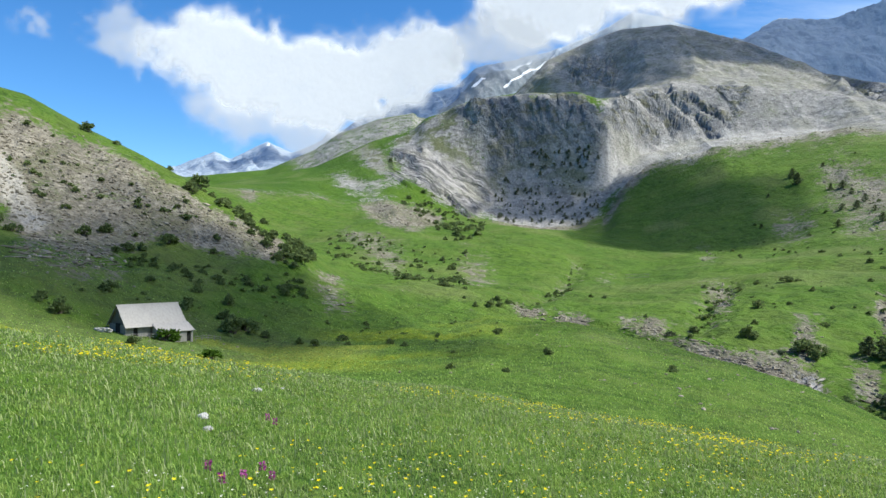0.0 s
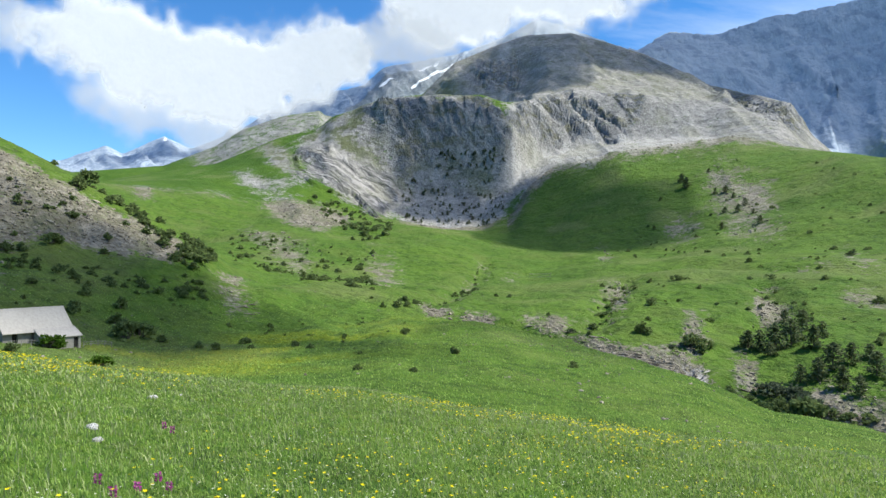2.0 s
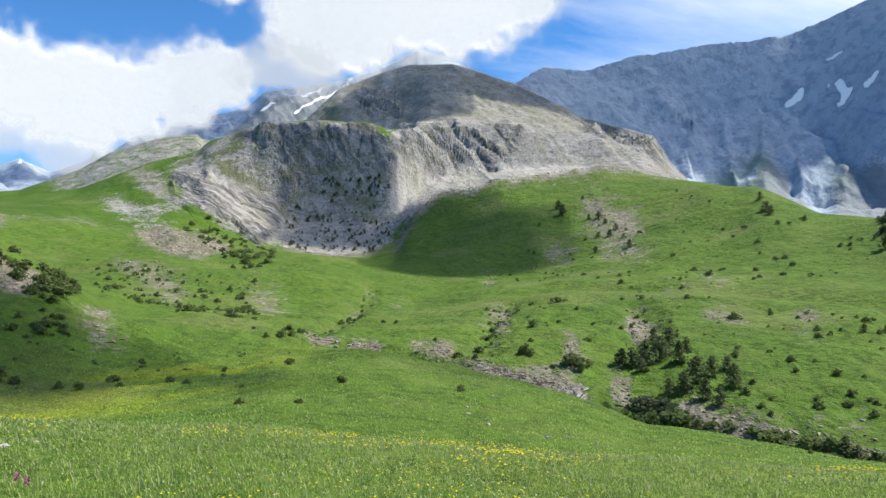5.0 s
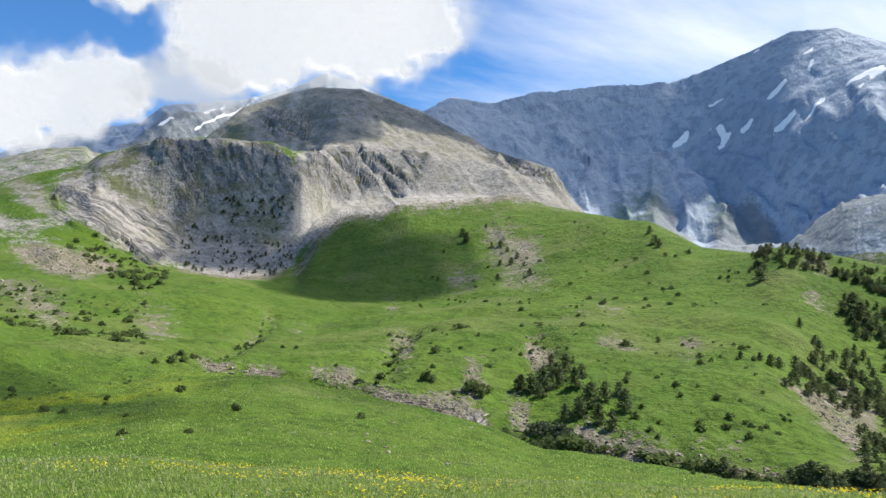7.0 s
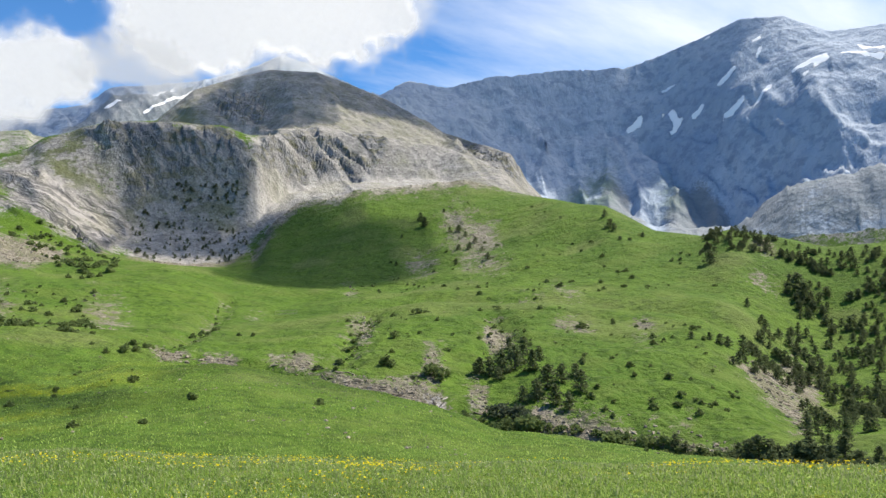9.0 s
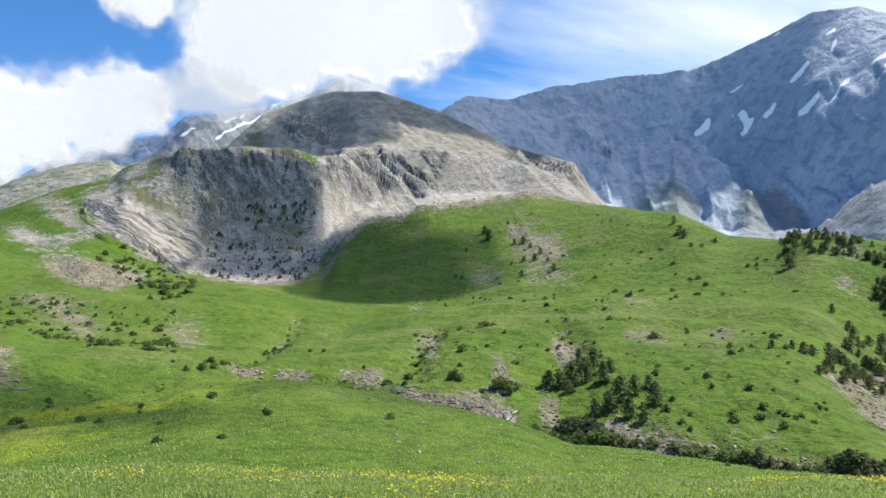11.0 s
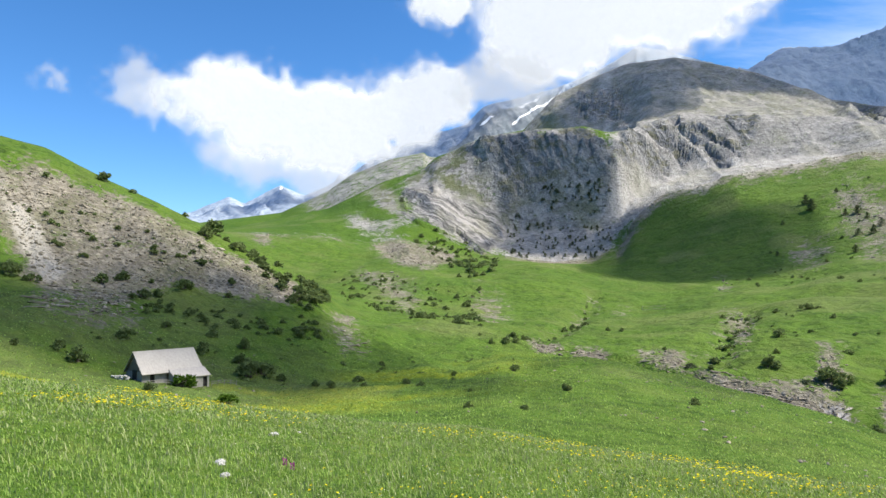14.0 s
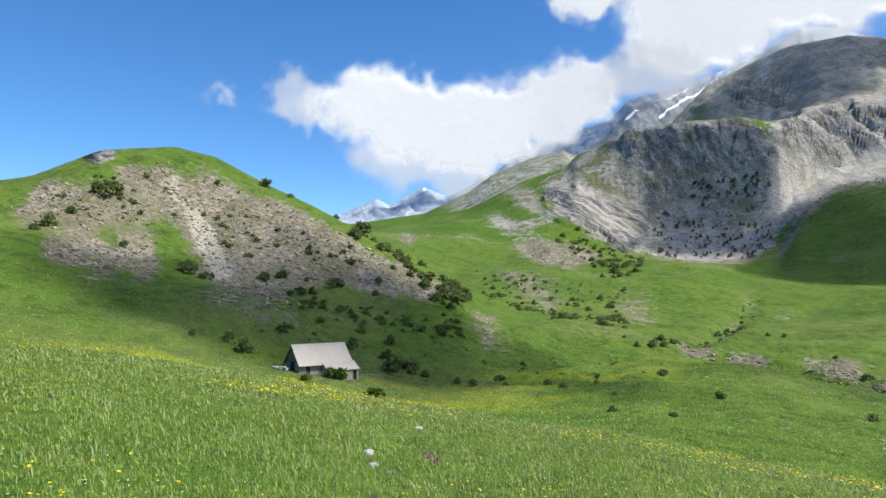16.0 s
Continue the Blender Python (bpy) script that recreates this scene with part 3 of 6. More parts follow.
BX, BY = np.sin(np.radians(B2)), np.cos(np.radians(B2))
PX, PY = DIST * BX, DIST * BY


TRUE_U = U2
RAGGED_B = B2 + 0.42 * rough(B2 * 0.9, np.log(DIST + 1) * 22, 5, 0.62)
RAGGED_U = 0.05 * rough(B2 * 0.9 + 40, np.log(DIST + 1) * 22, 5, 0.62)


def inside(poly, torn=1.0):
    """How far within a patch of the plan, (bearing, u) corner by corner, each place lies: 1 inside, 0 outside."""
    hit = np.zeros(TRUE_U.shape, bool)
    us = [q[1] for q in poly]
    thin = min(1.0, (max(us) - min(us)) / 0.25)
    bb, uu = B2 + torn * (RAGGED_B - B2), TRUE_U + torn * thin * RAGGED_U
    for (b0, u0), (b1, u1) in zip(poly, poly[1:] + poly[:1]):
        if u0 != u1:
            hit ^= ((uu > min(u0, u1)) & (uu <= max(u0, u1))) & (bb < b0 + (uu - u0) / (u1 - u0) * (b1 - b0))
    return hit.astype(float)


def blur(a, n=2):
    for k in range(1, n + 1):
        a = (np.roll(a, k, 0) + 2 * a + np.roll(a, -k, 0)) / 4
        a = (np.roll(a, k, 1) + 2 * a + np.roll(a, -k, 1)) / 4
    return a


# what covers the land: patches as (bearing, u) corner by corner
COVER = {k: np.zeros_like(DIST) for k in ("rock", "scree", "snow", "grass", "dry", "slab", "pale", "turf")}


def patch(kind, amount, *poly):
    """Lays a patch of one cover on the land."""
    us = [q[1] for q in poly]
    if max(us) - min(us) < 0.3 and kind == "scree":
        amount *= 1.5
    COVER[kind] = np.maximum(COVER[kind], amount * inside(list(poly), 0.25 if kind == "snow" else 1.0))


COVER["rock"][U2 > 12.5] = 1
# rubble slopes of the near hill
patch("scree", 1, (-40.0, 5.67), (-38.6, 5.65), (-34.8, 5.67), (-31.7, 5.63), (-28.1, 5.68), (-24.3, 5.65), (-20.4, 5.66), (-16.5, 5.70), (-13.1,
      5.69), (-13.3, 5.31), (-17.5, 5.20), (-21.4, 5.17), (-24.2, 5.13), (-28.0, 5.04), (-31.6, 5.00), (-33.8, 5.07), (-34.7, 5.24), (-36.0, 5.33),
      (-38.5, 5.29), (-42.7, 5.22), (-46.4, 5.24), (-46.4, 5.43), (-45.0, 5.70), (-42.5, 5.53), (-40.1, 5.45))
patch("scree", 1.6, (-45.6, 5.07), (-42.3, 5.05), (-37.6, 5.16), (-36.7, 5.00), (-40.0, 5.01), (-43.8, 4.97))
patch("scree", 0.5, (-34.2, 4.64), (-27.0, 5.00), (-25.2, 4.55), (-29.3, 4.03), (-32.4, 4.06))
patch("rock", 0.9, (-41.8, 5.98), (-41.2, 5.98), (-39.6, 5.98), (-40.0, 5.78), (-41.4, 5.79))
patch("grass", 1, (-36.4, 5.16), (-34.7, 5.19), (-34.0, 5.07), (-35.9, 5.03))
# pale chutes of fine debris
patch("pale", 1, (-35.0, 5.4), (-33.2, 5.4), (-32.2, 5.22), (-29.6, 5.09), (-32.2, 5.05), (-34.0, 5.2))
patch("pale", 1, (-44.1, 5.11), (-37.1, 5.13), (-36.7, 5.06), (-40.5, 5.03), (-44.1, 5.05))
patch("pale", 0.7, (-40.1, 5.65), (-38.5, 5.61), (-36.9, 5.47), (-37.8, 5.44))
patch("pale", 0.6, (-36.9, 5.66), (-34.5, 5.66), (-34.8, 5.38), (-36.3, 5.48))
# bare strips on the green spur
patch("scree", 0.8, (-9.9, 8.61), (-8.1, 8.45), (-5.2, 8.15), (-5.2, 8.05), (-7.7, 8.15), (-9.1, 8.31))
patch("scree", 0.9, (-7.4, 8.06), (-4.8, 7.92), (-1.0, 7.89), (0.2, 7.66), (-2.2, 7.09), (-4.8, 7.31), (-6.2, 7.57))
patch("scree", 0.55, (-9.4, 7.41), (-6.2, 7.08), (-2.9, 6.40), (-3.6, 6.20), (-6.3, 6.51), (-8.7, 7.13))
patch("scree", 0.6, (-11.1, 5.55), (-8.7, 5.59), (-9.2, 4.87), (-10.7, 5.19))
patch("scree", 0.6, (-11.1, 4.82), (-9.2, 4.65), (-7.5, 4.17), (-8.7, 4.03), (-10.7, 4.37))
patch("scree", 0.42, (1.3, 6.48), (4.2, 6.48), (4.1, 5.86), (1.8, 5.65))
patch("scree", 0.42, (-7.0, 7.15), (-4.1, 6.86), (-2.2, 6.24), (-5.5, 6.30))
patch("scree", 0.8, (-7.7, 9.00), (-6.4, 8.90), (-3.8, 8.17), (-4.4, 8.13), (-6.1, 8.50))
patch("scree", 0.8, (7.1, 8.00), (10.7, 7.95), (10.2, 7.76), (7.5, 7.91))
# the cliff and the rubble below it
patch("rock", 1, (2.5, 9.00), (7.5, 9.00), (11.2, 9.00), (13.5, 8.87), (14.2, 8.72), (13.6, 8.64), (10.9, 8.65), (7.7, 8.62), (4.7, 8.60), (3.3,
      8.64), (2.6, 8.72))
patch("scree", 1, (-4.6, 8.90), (-1.3, 8.96), (2.5, 8.98), (2.6, 8.72), (3.3, 8.64), (4.7, 8.60), (4.0, 8.50), (3.6, 8.07), (2.8, 8.03), (-0.5, 8.14),
      (-2.9, 8.30), (-4.2, 8.61))
patch("slab", 1, (-4.5, 8.74), (-2.3, 8.60), (0.4, 8.53), (3.2, 8.57), (4.3, 8.44), (3.6, 8.09), (1.4, 8.02), (-0.5, 8.10), (-2.7, 8.16), (-3.8, 8.27), (-4.5, 8.58))
patch("pale", 1, (12.6, 11.0), (13.6, 11.0), (14.2, 9.00), (14.4, 8.76), (15.1, 8.66), (15.9, 8.57), (17.3, 8.36), (17.2, 8.05), (15.9, 8.22), (13.2, 8.50), (12.8, 8.58),
      (13.5, 8.65), (13.7, 8.71), (13.2, 8.84))
patch("pale", 0.85, (15.4, 8.66), (18.3, 8.52), (21.0, 8.53), (23.2, 8.58), (25.6, 8.55), (28.0, 8.52), (30.8, 8.45), (30.0, 7.96), (25.6, 7.96), (20.8, 7.96), (17.1, 8.00))
patch("turf", 1, (-6.5, 9.0), (2.0, 9.0), (1.3, 8.83), (2.3, 8.66), (4.0, 8.58), (0.4, 8.53), (-2.3, 8.60), (-4.6, 8.75), (-4.6, 8.3), (-7.5, 8.3))
patch("turf", 0.42, (15.0, 9.05), (40.0, 9.0), (40.0, 11.40), (7.0, 11.40), (5.5, 10.6), (12.5, 9.6))
patch("turf", 1, (6.9, 10.81), (9.3, 10.66), (9.9, 10.58), (7.5, 9.00))
patch("scree", 1, (-1.0, 8.78), (13.4, 8.78), (13.6, 8.45), (0.0, 8.45))
patch("scree", 0.75, (2.0, 9.0), (11.5, 9.0), (11.0, 10.7), (5.0, 10.7))
patch("turf", 1, (2.0, 9.0), (11.5, 9.0), (11.0, 10.5), (5.0, 10.5))
patch("turf", 0.7, (3.5, 8.60), (13.0, 8.62), (13.0, 8.48), (4.0, 8.48))
patch("rock", 1, (0.8, 9.00), (2.6, 9.00), (3.0, 8.70), (2.3, 8.69), (1.3, 8.83))
patch("rock", 0.9, (29.9, 10.97), (36.0, 11.00), (37.0, 11.00), (34.8, 8.71), (31.9, 10.11))
patch("scree", 1, (3.6, 8.09), (4.0, 8.50), (4.7, 8.58), (7.7, 8.61), (11.4, 8.62), (13.6, 8.64), (12.8, 8.57), (13.6, 8.45), (13.5, 7.96), (9.8,
      7.96), (4.9, 8.01))
patch("scree", 1, (12.6, 8.58), (13.7, 8.64), (14.1, 8.74), (13.1, 8.98), (15.8, 8.90), (17.0, 8.56), (21.0, 8.47), (24.9, 8.49), (29.9, 8.56), (35.8,
      8.73), (37.2, 8.00), (31.9, 7.94), (23.0, 7.95), (17.3, 7.98), (15.2, 8.02), (13.8, 8.23))
patch("scree", 1, (15.0, 8.25), (18.0, 8.04), (36.0, 8.03), (38.0, 8.50), (40.0, 9.05), (14.0, 9.05))
# bare upper slopes
patch("scree", 0.9, (14.2, 9.00), (40.0, 9.00), (40.0, 11.40), (7.0, 11.40), (5.5, 10.60), (12.5, 9.60))
patch("rock", 1, (14.3, 9.00), (16.9, 9.00), (20.9, 9.00), (23.9, 9.00), (25.1, 8.82), (24.0, 8.62), (22.7, 8.42), (21.5, 8.45), (20.0, 8.58), (18.3,
      8.49), (17.1, 8.56), (15.6, 8.63), (14.4, 8.74))
patch("rock", 1, (18.9, 8.97), (20.9, 9.50), (21.4, 8.84), (19.4, 8.73))
patch("rock", 0.8, (11.1, 10.88), (14.0, 10.82), (15.0, 10.49), (14.0, 10.50), (11.7, 10.56), (10.7, 10.70))
patch("dry", 0.75, (6.9, 10.81), (9.3, 10.66), (9.9, 10.58), (7.5, 9.00))
patch("dry", 0.12, (16.9, 10.22), (24.9, 10.55), (31.9, 10.94), (34.8, 11.00), (31.9, 10.31), (23.9, 9.58), (17.9, 9.31))
patch("scree", 0.55, (-12.0, 10.30), (1.0, 10.30), (2.0, 11.40), (-14.0, 11.40))
# bare ground in the high pasture
patch("scree", 0.55, (29.6, 7.73), (31.9, 7.64), (34.5, 7.44), (34.5, 7.32), (30.9, 7.26), (29.9, 7.47))
patch("scree", 0.95, (32.0, 7.44), (34.3, 7.46), (34.6, 7.38), (32.3, 7.36))
patch("scree", 0.8, (26.5, 7.29), (29.9, 7.25), (30.0, 7.19), (27.0, 7.22))
patch("scree", 0.75, (31.1, 7.22), (35.7, 7.15), (35.6, 7.09), (31.4, 7.15))
patch("scree", 0.5, (38.5, 6.88), (39.9, 6.83), (42.0, 6.28), (40.8, 6.21))
patch("scree", 0.9, (21.0, 7.02), (22.1, 7.01), (22.1, 6.80), (21.2, 6.82))
patch("scree", 0.6, (33.3, 7.74), (34.1, 7.69), (34.5, 7.59), (34.1, 7.61))
patch("scree", 0.6, (13.3, 6.22), (14.7, 6.25), (14.7, 6.16), (13.3, 6.14))
patch("scree", 0.7, (34.7, 6.32), (38.5, 6.31), (38.5, 6.21), (35.0, 6.21))
# outcrops on the knoll
patch("scree", 0.8, (39.4, 5.77), (41.3, 5.77), (43.1, 5.76), (43.0, 5.69), (39.9, 5.69))
patch("scree", 0.75, (45.9, 5.86), (47.6, 5.89), (47.4, 5.77), (46.1, 5.76))
patch("scree", 0.6, (45.4, 5.62), (47.4, 5.64), (47.4, 5.59), (45.7, 5.57))
# stony banks of the stream
patch("scree", 0.75, (14.8, 5.02), (17.4, 5.11), (19.4, 5.01), (18.9, 4.56), (16.0, 4.50))
patch("scree", 0.9, (19.3, 4.55), (22.2, 4.87), (27.0, 5.07), (29.9, 5.02), (30.5, 4.61), (28.0, 3.00), (24.2, 3.00), (21.3, 3.00))
patch("rock", 0.7, (28.0, 5.03), (29.9, 5.02), (30.5, 4.61), (28.5, 4.52))
patch("scree", 0.9, (33.5, 5.77), (35.9, 5.68), (35.8, 5.45), (34.2, 5.39), (33.4, 5.47))
patch("scree", 0.95, (27.7, 5.28), (29.4, 5.32), (29.8, 5.16), (28.5, 5.13))
patch("scree", 0.85, (31.6, 5.16), (33.3, 5.16), (32.8, 5.11), (31.9, 5.11))
patch("scree", 0.8, (31.6, 5.06), (34.2, 5.04), (33.3, 4.87), (31.9, 5.01))
patch("scree", 1, (37.0, 5.02), (39.3, 5.03), (42.9, 5.01), (45.7, 5.00), (45.7, 4.67), (41.1, 4.48), (37.5, 4.47))
patch("scree", 0.8, (45.7, 5.00), (49.6, 5.01), (53.5, 5.00), (53.5, 4.66), (49.6, 4.45), (45.7, 4.71))
patch("scree", 0.85, (9.5, 4.75), (12.4, 4.99), (12.4, 4.50), (10.0, 3.00))
patch("scree", 0.7, (6.0, 5.16), (8.7, 4.88), (8.5, 4.13), (6.3, 3.34))
patch("scree", 0.6, (21.6, 6.00), (23.6, 5.94), (23.9, 5.45), (22.4, 5.27))
# rubble gully
patch("scree", 0.62, (53.6, 5.70), (55.2, 5.95), (56.7, 6.43), (59.7, 6.53), (59.6, 6.09), (58.0, 5.73), (58.8, 5.25), (57.2, 5.30), (55.5, 5.50),
      (54.4, 5.57))
patch("scree", 0.5, (54.3, 7.13), (57.3, 7.34), (57.6, 7.31), (54.7, 7.07))
patch("scree", 0.55, (54.8, 7.84), (56.3, 7.80), (57.0, 7.60), (55.2, 7.56))
# debris and ledges of the range
patch("scree", 1.3, (52.0, 12.60), (70.0, 12.60), (70.0, 13.05), (62.0, 12.98), (52.0, 12.90))
patch("scree", 1, (43.5, 14.56), (45.5, 14.52), (47.8, 12.69), (45.0, 12.71))
patch("scree", 1, (48.9, 14.67), (51.4, 14.61), (53.5, 14.36), (51.7, 12.69), (48.5, 12.75))
patch("dry", 1, (43.9, 14.90), (45.1, 14.71), (44.2, 14.3), (40.5, 14.3), (40.6, 14.6), (42.5, 14.7))
patch("dry", 0.8, (48.0, 14.70), (49.4, 14.80), (49.8, 14.4), (47.8, 14.4))
patch("dry", 0.8, (56.9, 12.93), (60.4, 12.93), (60.3, 12.80), (57.2, 12.93))
patch("scree", 1, (-1.7, 15.08), (0.7, 15.46), (2.7, 15.77), (5.7, 15.87), (9.3, 15.91), (8.8, 15.67), (6.0, 15.11), (2.3, 15.15))
# snow left in the gullies
patch("snow", 0.9, (45.3, 15.12), (46.3, 15.19), (47.0, 15.31), (46.8, 15.15), (45.6, 15.08))
patch("snow", 0.9, (48.3, 15.25), (48.5, 15.36), (48.7, 15.32), (48.5, 15.21))
patch("snow", 0.9, (48.8, 15.28), (49.3, 15.36), (49.6, 15.22), (50.2, 15.20), (49.9, 15.11), (49.2, 15.04), (48.9, 15.03), (49.3, 15.14))
patch("snow", 0.9, (50.7, 15.16), (51.7, 15.26), (51.9, 15.21), (50.9, 15.11))
patch("snow", 0.9, (53.1, 15.08), (54.0, 15.12), (54.9, 15.17), (54.8, 15.10), (53.8, 15.03), (53.1, 15.03))
patch("snow", 0.9, (55.3, 15.00), (56.1, 15.09), (56.8, 15.18), (56.7, 15.10), (55.9, 15.02), (55.4, 14.98))
patch("snow", 0.8, (52.6, 15.34), (53.7, 15.44), (54.3, 15.48), (54.2, 15.42), (53.0, 15.32))
patch("snow", 0.8, (48.2, 15.56), (49.7, 15.61), (49.8, 15.57), (48.5, 15.54))
patch("snow", 0.8, (55.5, 15.48), (56.0, 15.61), (56.2, 15.58), (55.8, 15.48))
patch("snow", 0.8, (55.3, 15.66), (56.2, 15.75), (56.1, 15.66))
patch("snow", 0.8, (58.0, 15.19), (59.3, 15.25), (60.6, 15.29), (60.8, 15.18), (59.8, 15.10), (59.7, 15.18), (58.3, 15.14))
patch("snow", 0.8, (58.8, 15.06), (59.4, 15.10), (59.4, 15.04), (59.0, 15.00))
patch("snow", 0.75, (61.2, 15.26), (62.3, 15.30), (63.5, 15.20), (64.5, 15.24), (64.3, 15.12), (62.6, 15.18))
patch("snow", 0.8, (51.0, 15.93), (52.4, 15.99), (52.3, 15.94))
patch("snow", 0.85, (62.3, 15.49), (64.3, 15.34), (64.3, 15.25), (63.0, 15.34))
patch("snow", 0.7, (-15.1, 15.86), (-14.9, 15.97), (-14.7, 15.9), (-14.9, 15.75))
patch("snow", 0.85, (4.9, 15.33), (8.0, 15.73), (9.4, 15.89), (9.5, 15.85), (8.1, 15.67), (5.2, 15.29))
patch("snow", 0.85, (5.5, 15.77), (7.4, 15.97), (7.5, 15.91), (6.0, 15.69))
patch("snow", 0.85, (2.2, 15.52), (3.4, 15.69), (3.6, 15.65), (2.5, 15.45))


def spot(bearing, u):
    i, j = int(np.searchsorted(ROWS, u)), int(round((bearing - VIEW_LOW) / STEP))
    return PX[i, j], PY[i, j]


def track(width, *way):
    """A worn path or a bare runnel along a way through the plan."""
    pts = [spot(*q) for q in way]
    for (x0, y0), (x1, y1) in zip(pts, pts[1:]):
        f = np.clip(((PX - x0) * (x1 - x0) + (PY - y0) * (y1 - y0)) / ((x1 - x0) ** 2 + (y1 - y0) ** 2), 0, 1)
        gap = np.hypot(PX - x0 - f * (x1 - x0), PY - y0 - f * (y1 - y0))
        COVER["scree"] = np.maximum(COVER["scree"], 1.6 * np.clip(1.3 - gap / width, 0, 1) * (np.abs(U2 - way[0][1]) < 1.2))


track(5, (-18.6, 8.02), (-16.7, 8.02), (-14.3, 7.96), (-11.1, 7.98), (-8.4, 7.95))
track(5, (-16.7, 8.02), (-16.4, 7.75))
track(4, (4.2, 7.90), (6.1, 7.98), (8.0, 7.97), (11.0, 7.93), (12.4, 7.92))
track(5, (13.6, 7.8), (14.6, 7.9), (16.1, 7.92), (16.7, 8.0), (17.6, 8.1))
track(6, (-7.5, 8.95), (-6.3, 8.73), (-5.6, 8.46), (-3.6, 8.24))
COVER["rock"][U2 > 12.5] -= 0.9 * COVER["scree"][U2 > 12.5]
bare = 1 - COVER["grass"]
ROCK, SCREE, SNOW, DRY = (np.clip(blur(COVER[k] * f, n), 0, 1) for k, f, n in (("rock", bare, 3), ("scree", 1.2 * bare, 4), ("snow", 1, 1), ("dry", 1, 4)))
SLAB, PALE, TURF = (blur(COVER[k], 3) for k in ("slab", "pale", "turf"))
# yellow flowers: along the brow of the near meadow, and in the hollow round the barn
FLOWER = 0.18 * np.exp(-((U2 - 0.8) / 0.35) ** 2) + 0.8 * np.exp(-((U2 - 2.75) / 0.35) ** 2) * step(B2, -52, -30) * (1 - step(B2, -8, 12))
FLOWER = FLOWER * step(rough(PX / 25, PY / 12, 3), -0.5, 0.4)
DRY = DRY + 0.25 * step(rough(PX / 45 + 9, PY / 45, 4), 0.1, 0.9) * (1 - step(U2, 9, 10))

# ravines that cut down through the pasture
RAVINE = np.zeros_like(DIST)
for way in ([(23.5, 5.92), (22.8, 5.61), (21.8, 5.26), (20.7, 5.07)], [(11.6, 6.51), (11.3, 6.28), (9.3, 5.59), (7.0, 4.95)], [(33.9, 5.81), (34.9, 5.62), (34.4, 5.45), (33.0, 5.27)]):
    pts = [spot(*q) for q in way]
    for (x0, y0), (x1, y1) in zip(pts, pts[1:]):
        f = np.clip(((PX - x0) * (x1 - x0) + (PY - y0) * (y1 - y0)) / ((x1 - x0) ** 2 + (y1 - y0) ** 2), 0, 1)
        gap = np.hypot(PX - x0 - f * (x1 - x0), PY - y0 - f * (y1 - y0)) + 2.5 * rough(PX / 7, PY / 7, 3)
        RAVINE = np.maximum(RAVINE, np.exp(-(gap / 7.0) ** 2))
HIGH = HIGH - 3.5 * RAVINE
SCREE = np.maximum(SCREE, 0.22 * RAVINE)

# a dip behind the brow of the knoll
HIGH = HIGH - 7 * np.exp(-((U2 - 6.25) / 0.14) ** 2) * step(B2, 20, 30) * (1 - step(B2, 55, 58))
# relief: low swells on the pasture, buttresses and gullies on bare rock, little near the crests
calm = 1 - 0.8 * sum(np.exp(-((U2 - u) / w) ** 2) for u, w in ((6, 0.1), (9, 0.06), (11, 0.1), (16, 0.1)))
HIGH = HIGH + 0.0055 * DIST * rough(PX / 60, PY / 60, 3) * step(U2, 2, 3) * (1 - step(U2, 7, 8)) * calm
HIGH = HIGH + 0.65 * rough(PX / 9, PY / 9, 3) * step(U2, 2, 3) * (1 - step(U2, 6, 7)) * calm
HIGH = HIGH + 0.05 * rough(PX / 3.0, PY / 3.0, 3) * (1 - step(U2, 1, 2))
FAR = step(U2, 11.5, 12.5)
along = B2 * np.where(U2 > 11.5, 52, np.where(U2 > 7.5, 18, 5)) + 0.5 * HIGH
warp = along + 40 * rough(PX / 300, HIGH / 200, 3)
rise = 0.6 * HIGH + 0.3 * DIST
# the band of buttresses is cut by chutes of rubble
band = step(B2, 13.9, 14.6) * (1 - step(B2, 26.5, 28.5)) * (1 - FAR) * step(U2, 8, 8.1)
chutes = ribs(warp / 50, rise / 260, 3, 0.5)
ROCK = ROCK * (1 - 0.85 * band * (1 - step(chutes, 0.36, 0.5)))
wall = 1 - 0.8 * step(U2, 15.0, 15.25) * step(B2, 33, 40) - 0.45 * step(U2, 15.15, 15.4) * step(B2, 16, 20) * (1 - step(B2, 33, 40))
HIGH = HIGH + ROCK * calm * FAR * wall * 0.8 * (58 * (ribs(warp / 420, rise / 700, 3) - 1.1) + 16 * (ribs(warp / 120 + 7, rise / 420, 2) - 1.1))
HIGH = HIGH + ROCK * calm * FAR * wall * 0.6 * (46 * facets(warp / 150, rise / 260) + 12 * facets(warp / 60 + 5, rise / 110))
HIGH = HIGH + ROCK * calm * (1 - FAR) * (1 - 0.75 * step(B2, 21.5, 24) * (1 - step(B2, 27, 29))) * np.minimum(DIST / 1000, 1) * ((14 + 5 * band) * (chutes - 1.1) + 9 * facets(warp / 34, rise / 60) + 6 * facets(warp / 13 + 5, rise / 24))
strata = B2 * 18 + 1.1 * HIGH
HIGH = HIGH + SLAB * calm * (5.0 * (ribs(strata / 26, rise / 250, 3, 0.6) - 1.1) + 6.0 * facets(strata / 17, rise / 160))
HIGH = HIGH + SCREE * (1 - 0.85 * FAR) * calm * np.minimum(DIST * 0.005, 13) * (1 - 0.5 * step(U2, 7.5, 8)) * (ribs(along / 45 + 3, rise / 400, 3) - 1.0)
HIGH = HIGH + (ROCK + (0.5 - 0.12 * step(U2, 7.5, 8)) * SCREE) * calm * (1 - FAR) * np.minimum(DIST * 0.003, 5) * rough(PX / 22, PY / 22 + HIGH / 22, 4, 0.6)
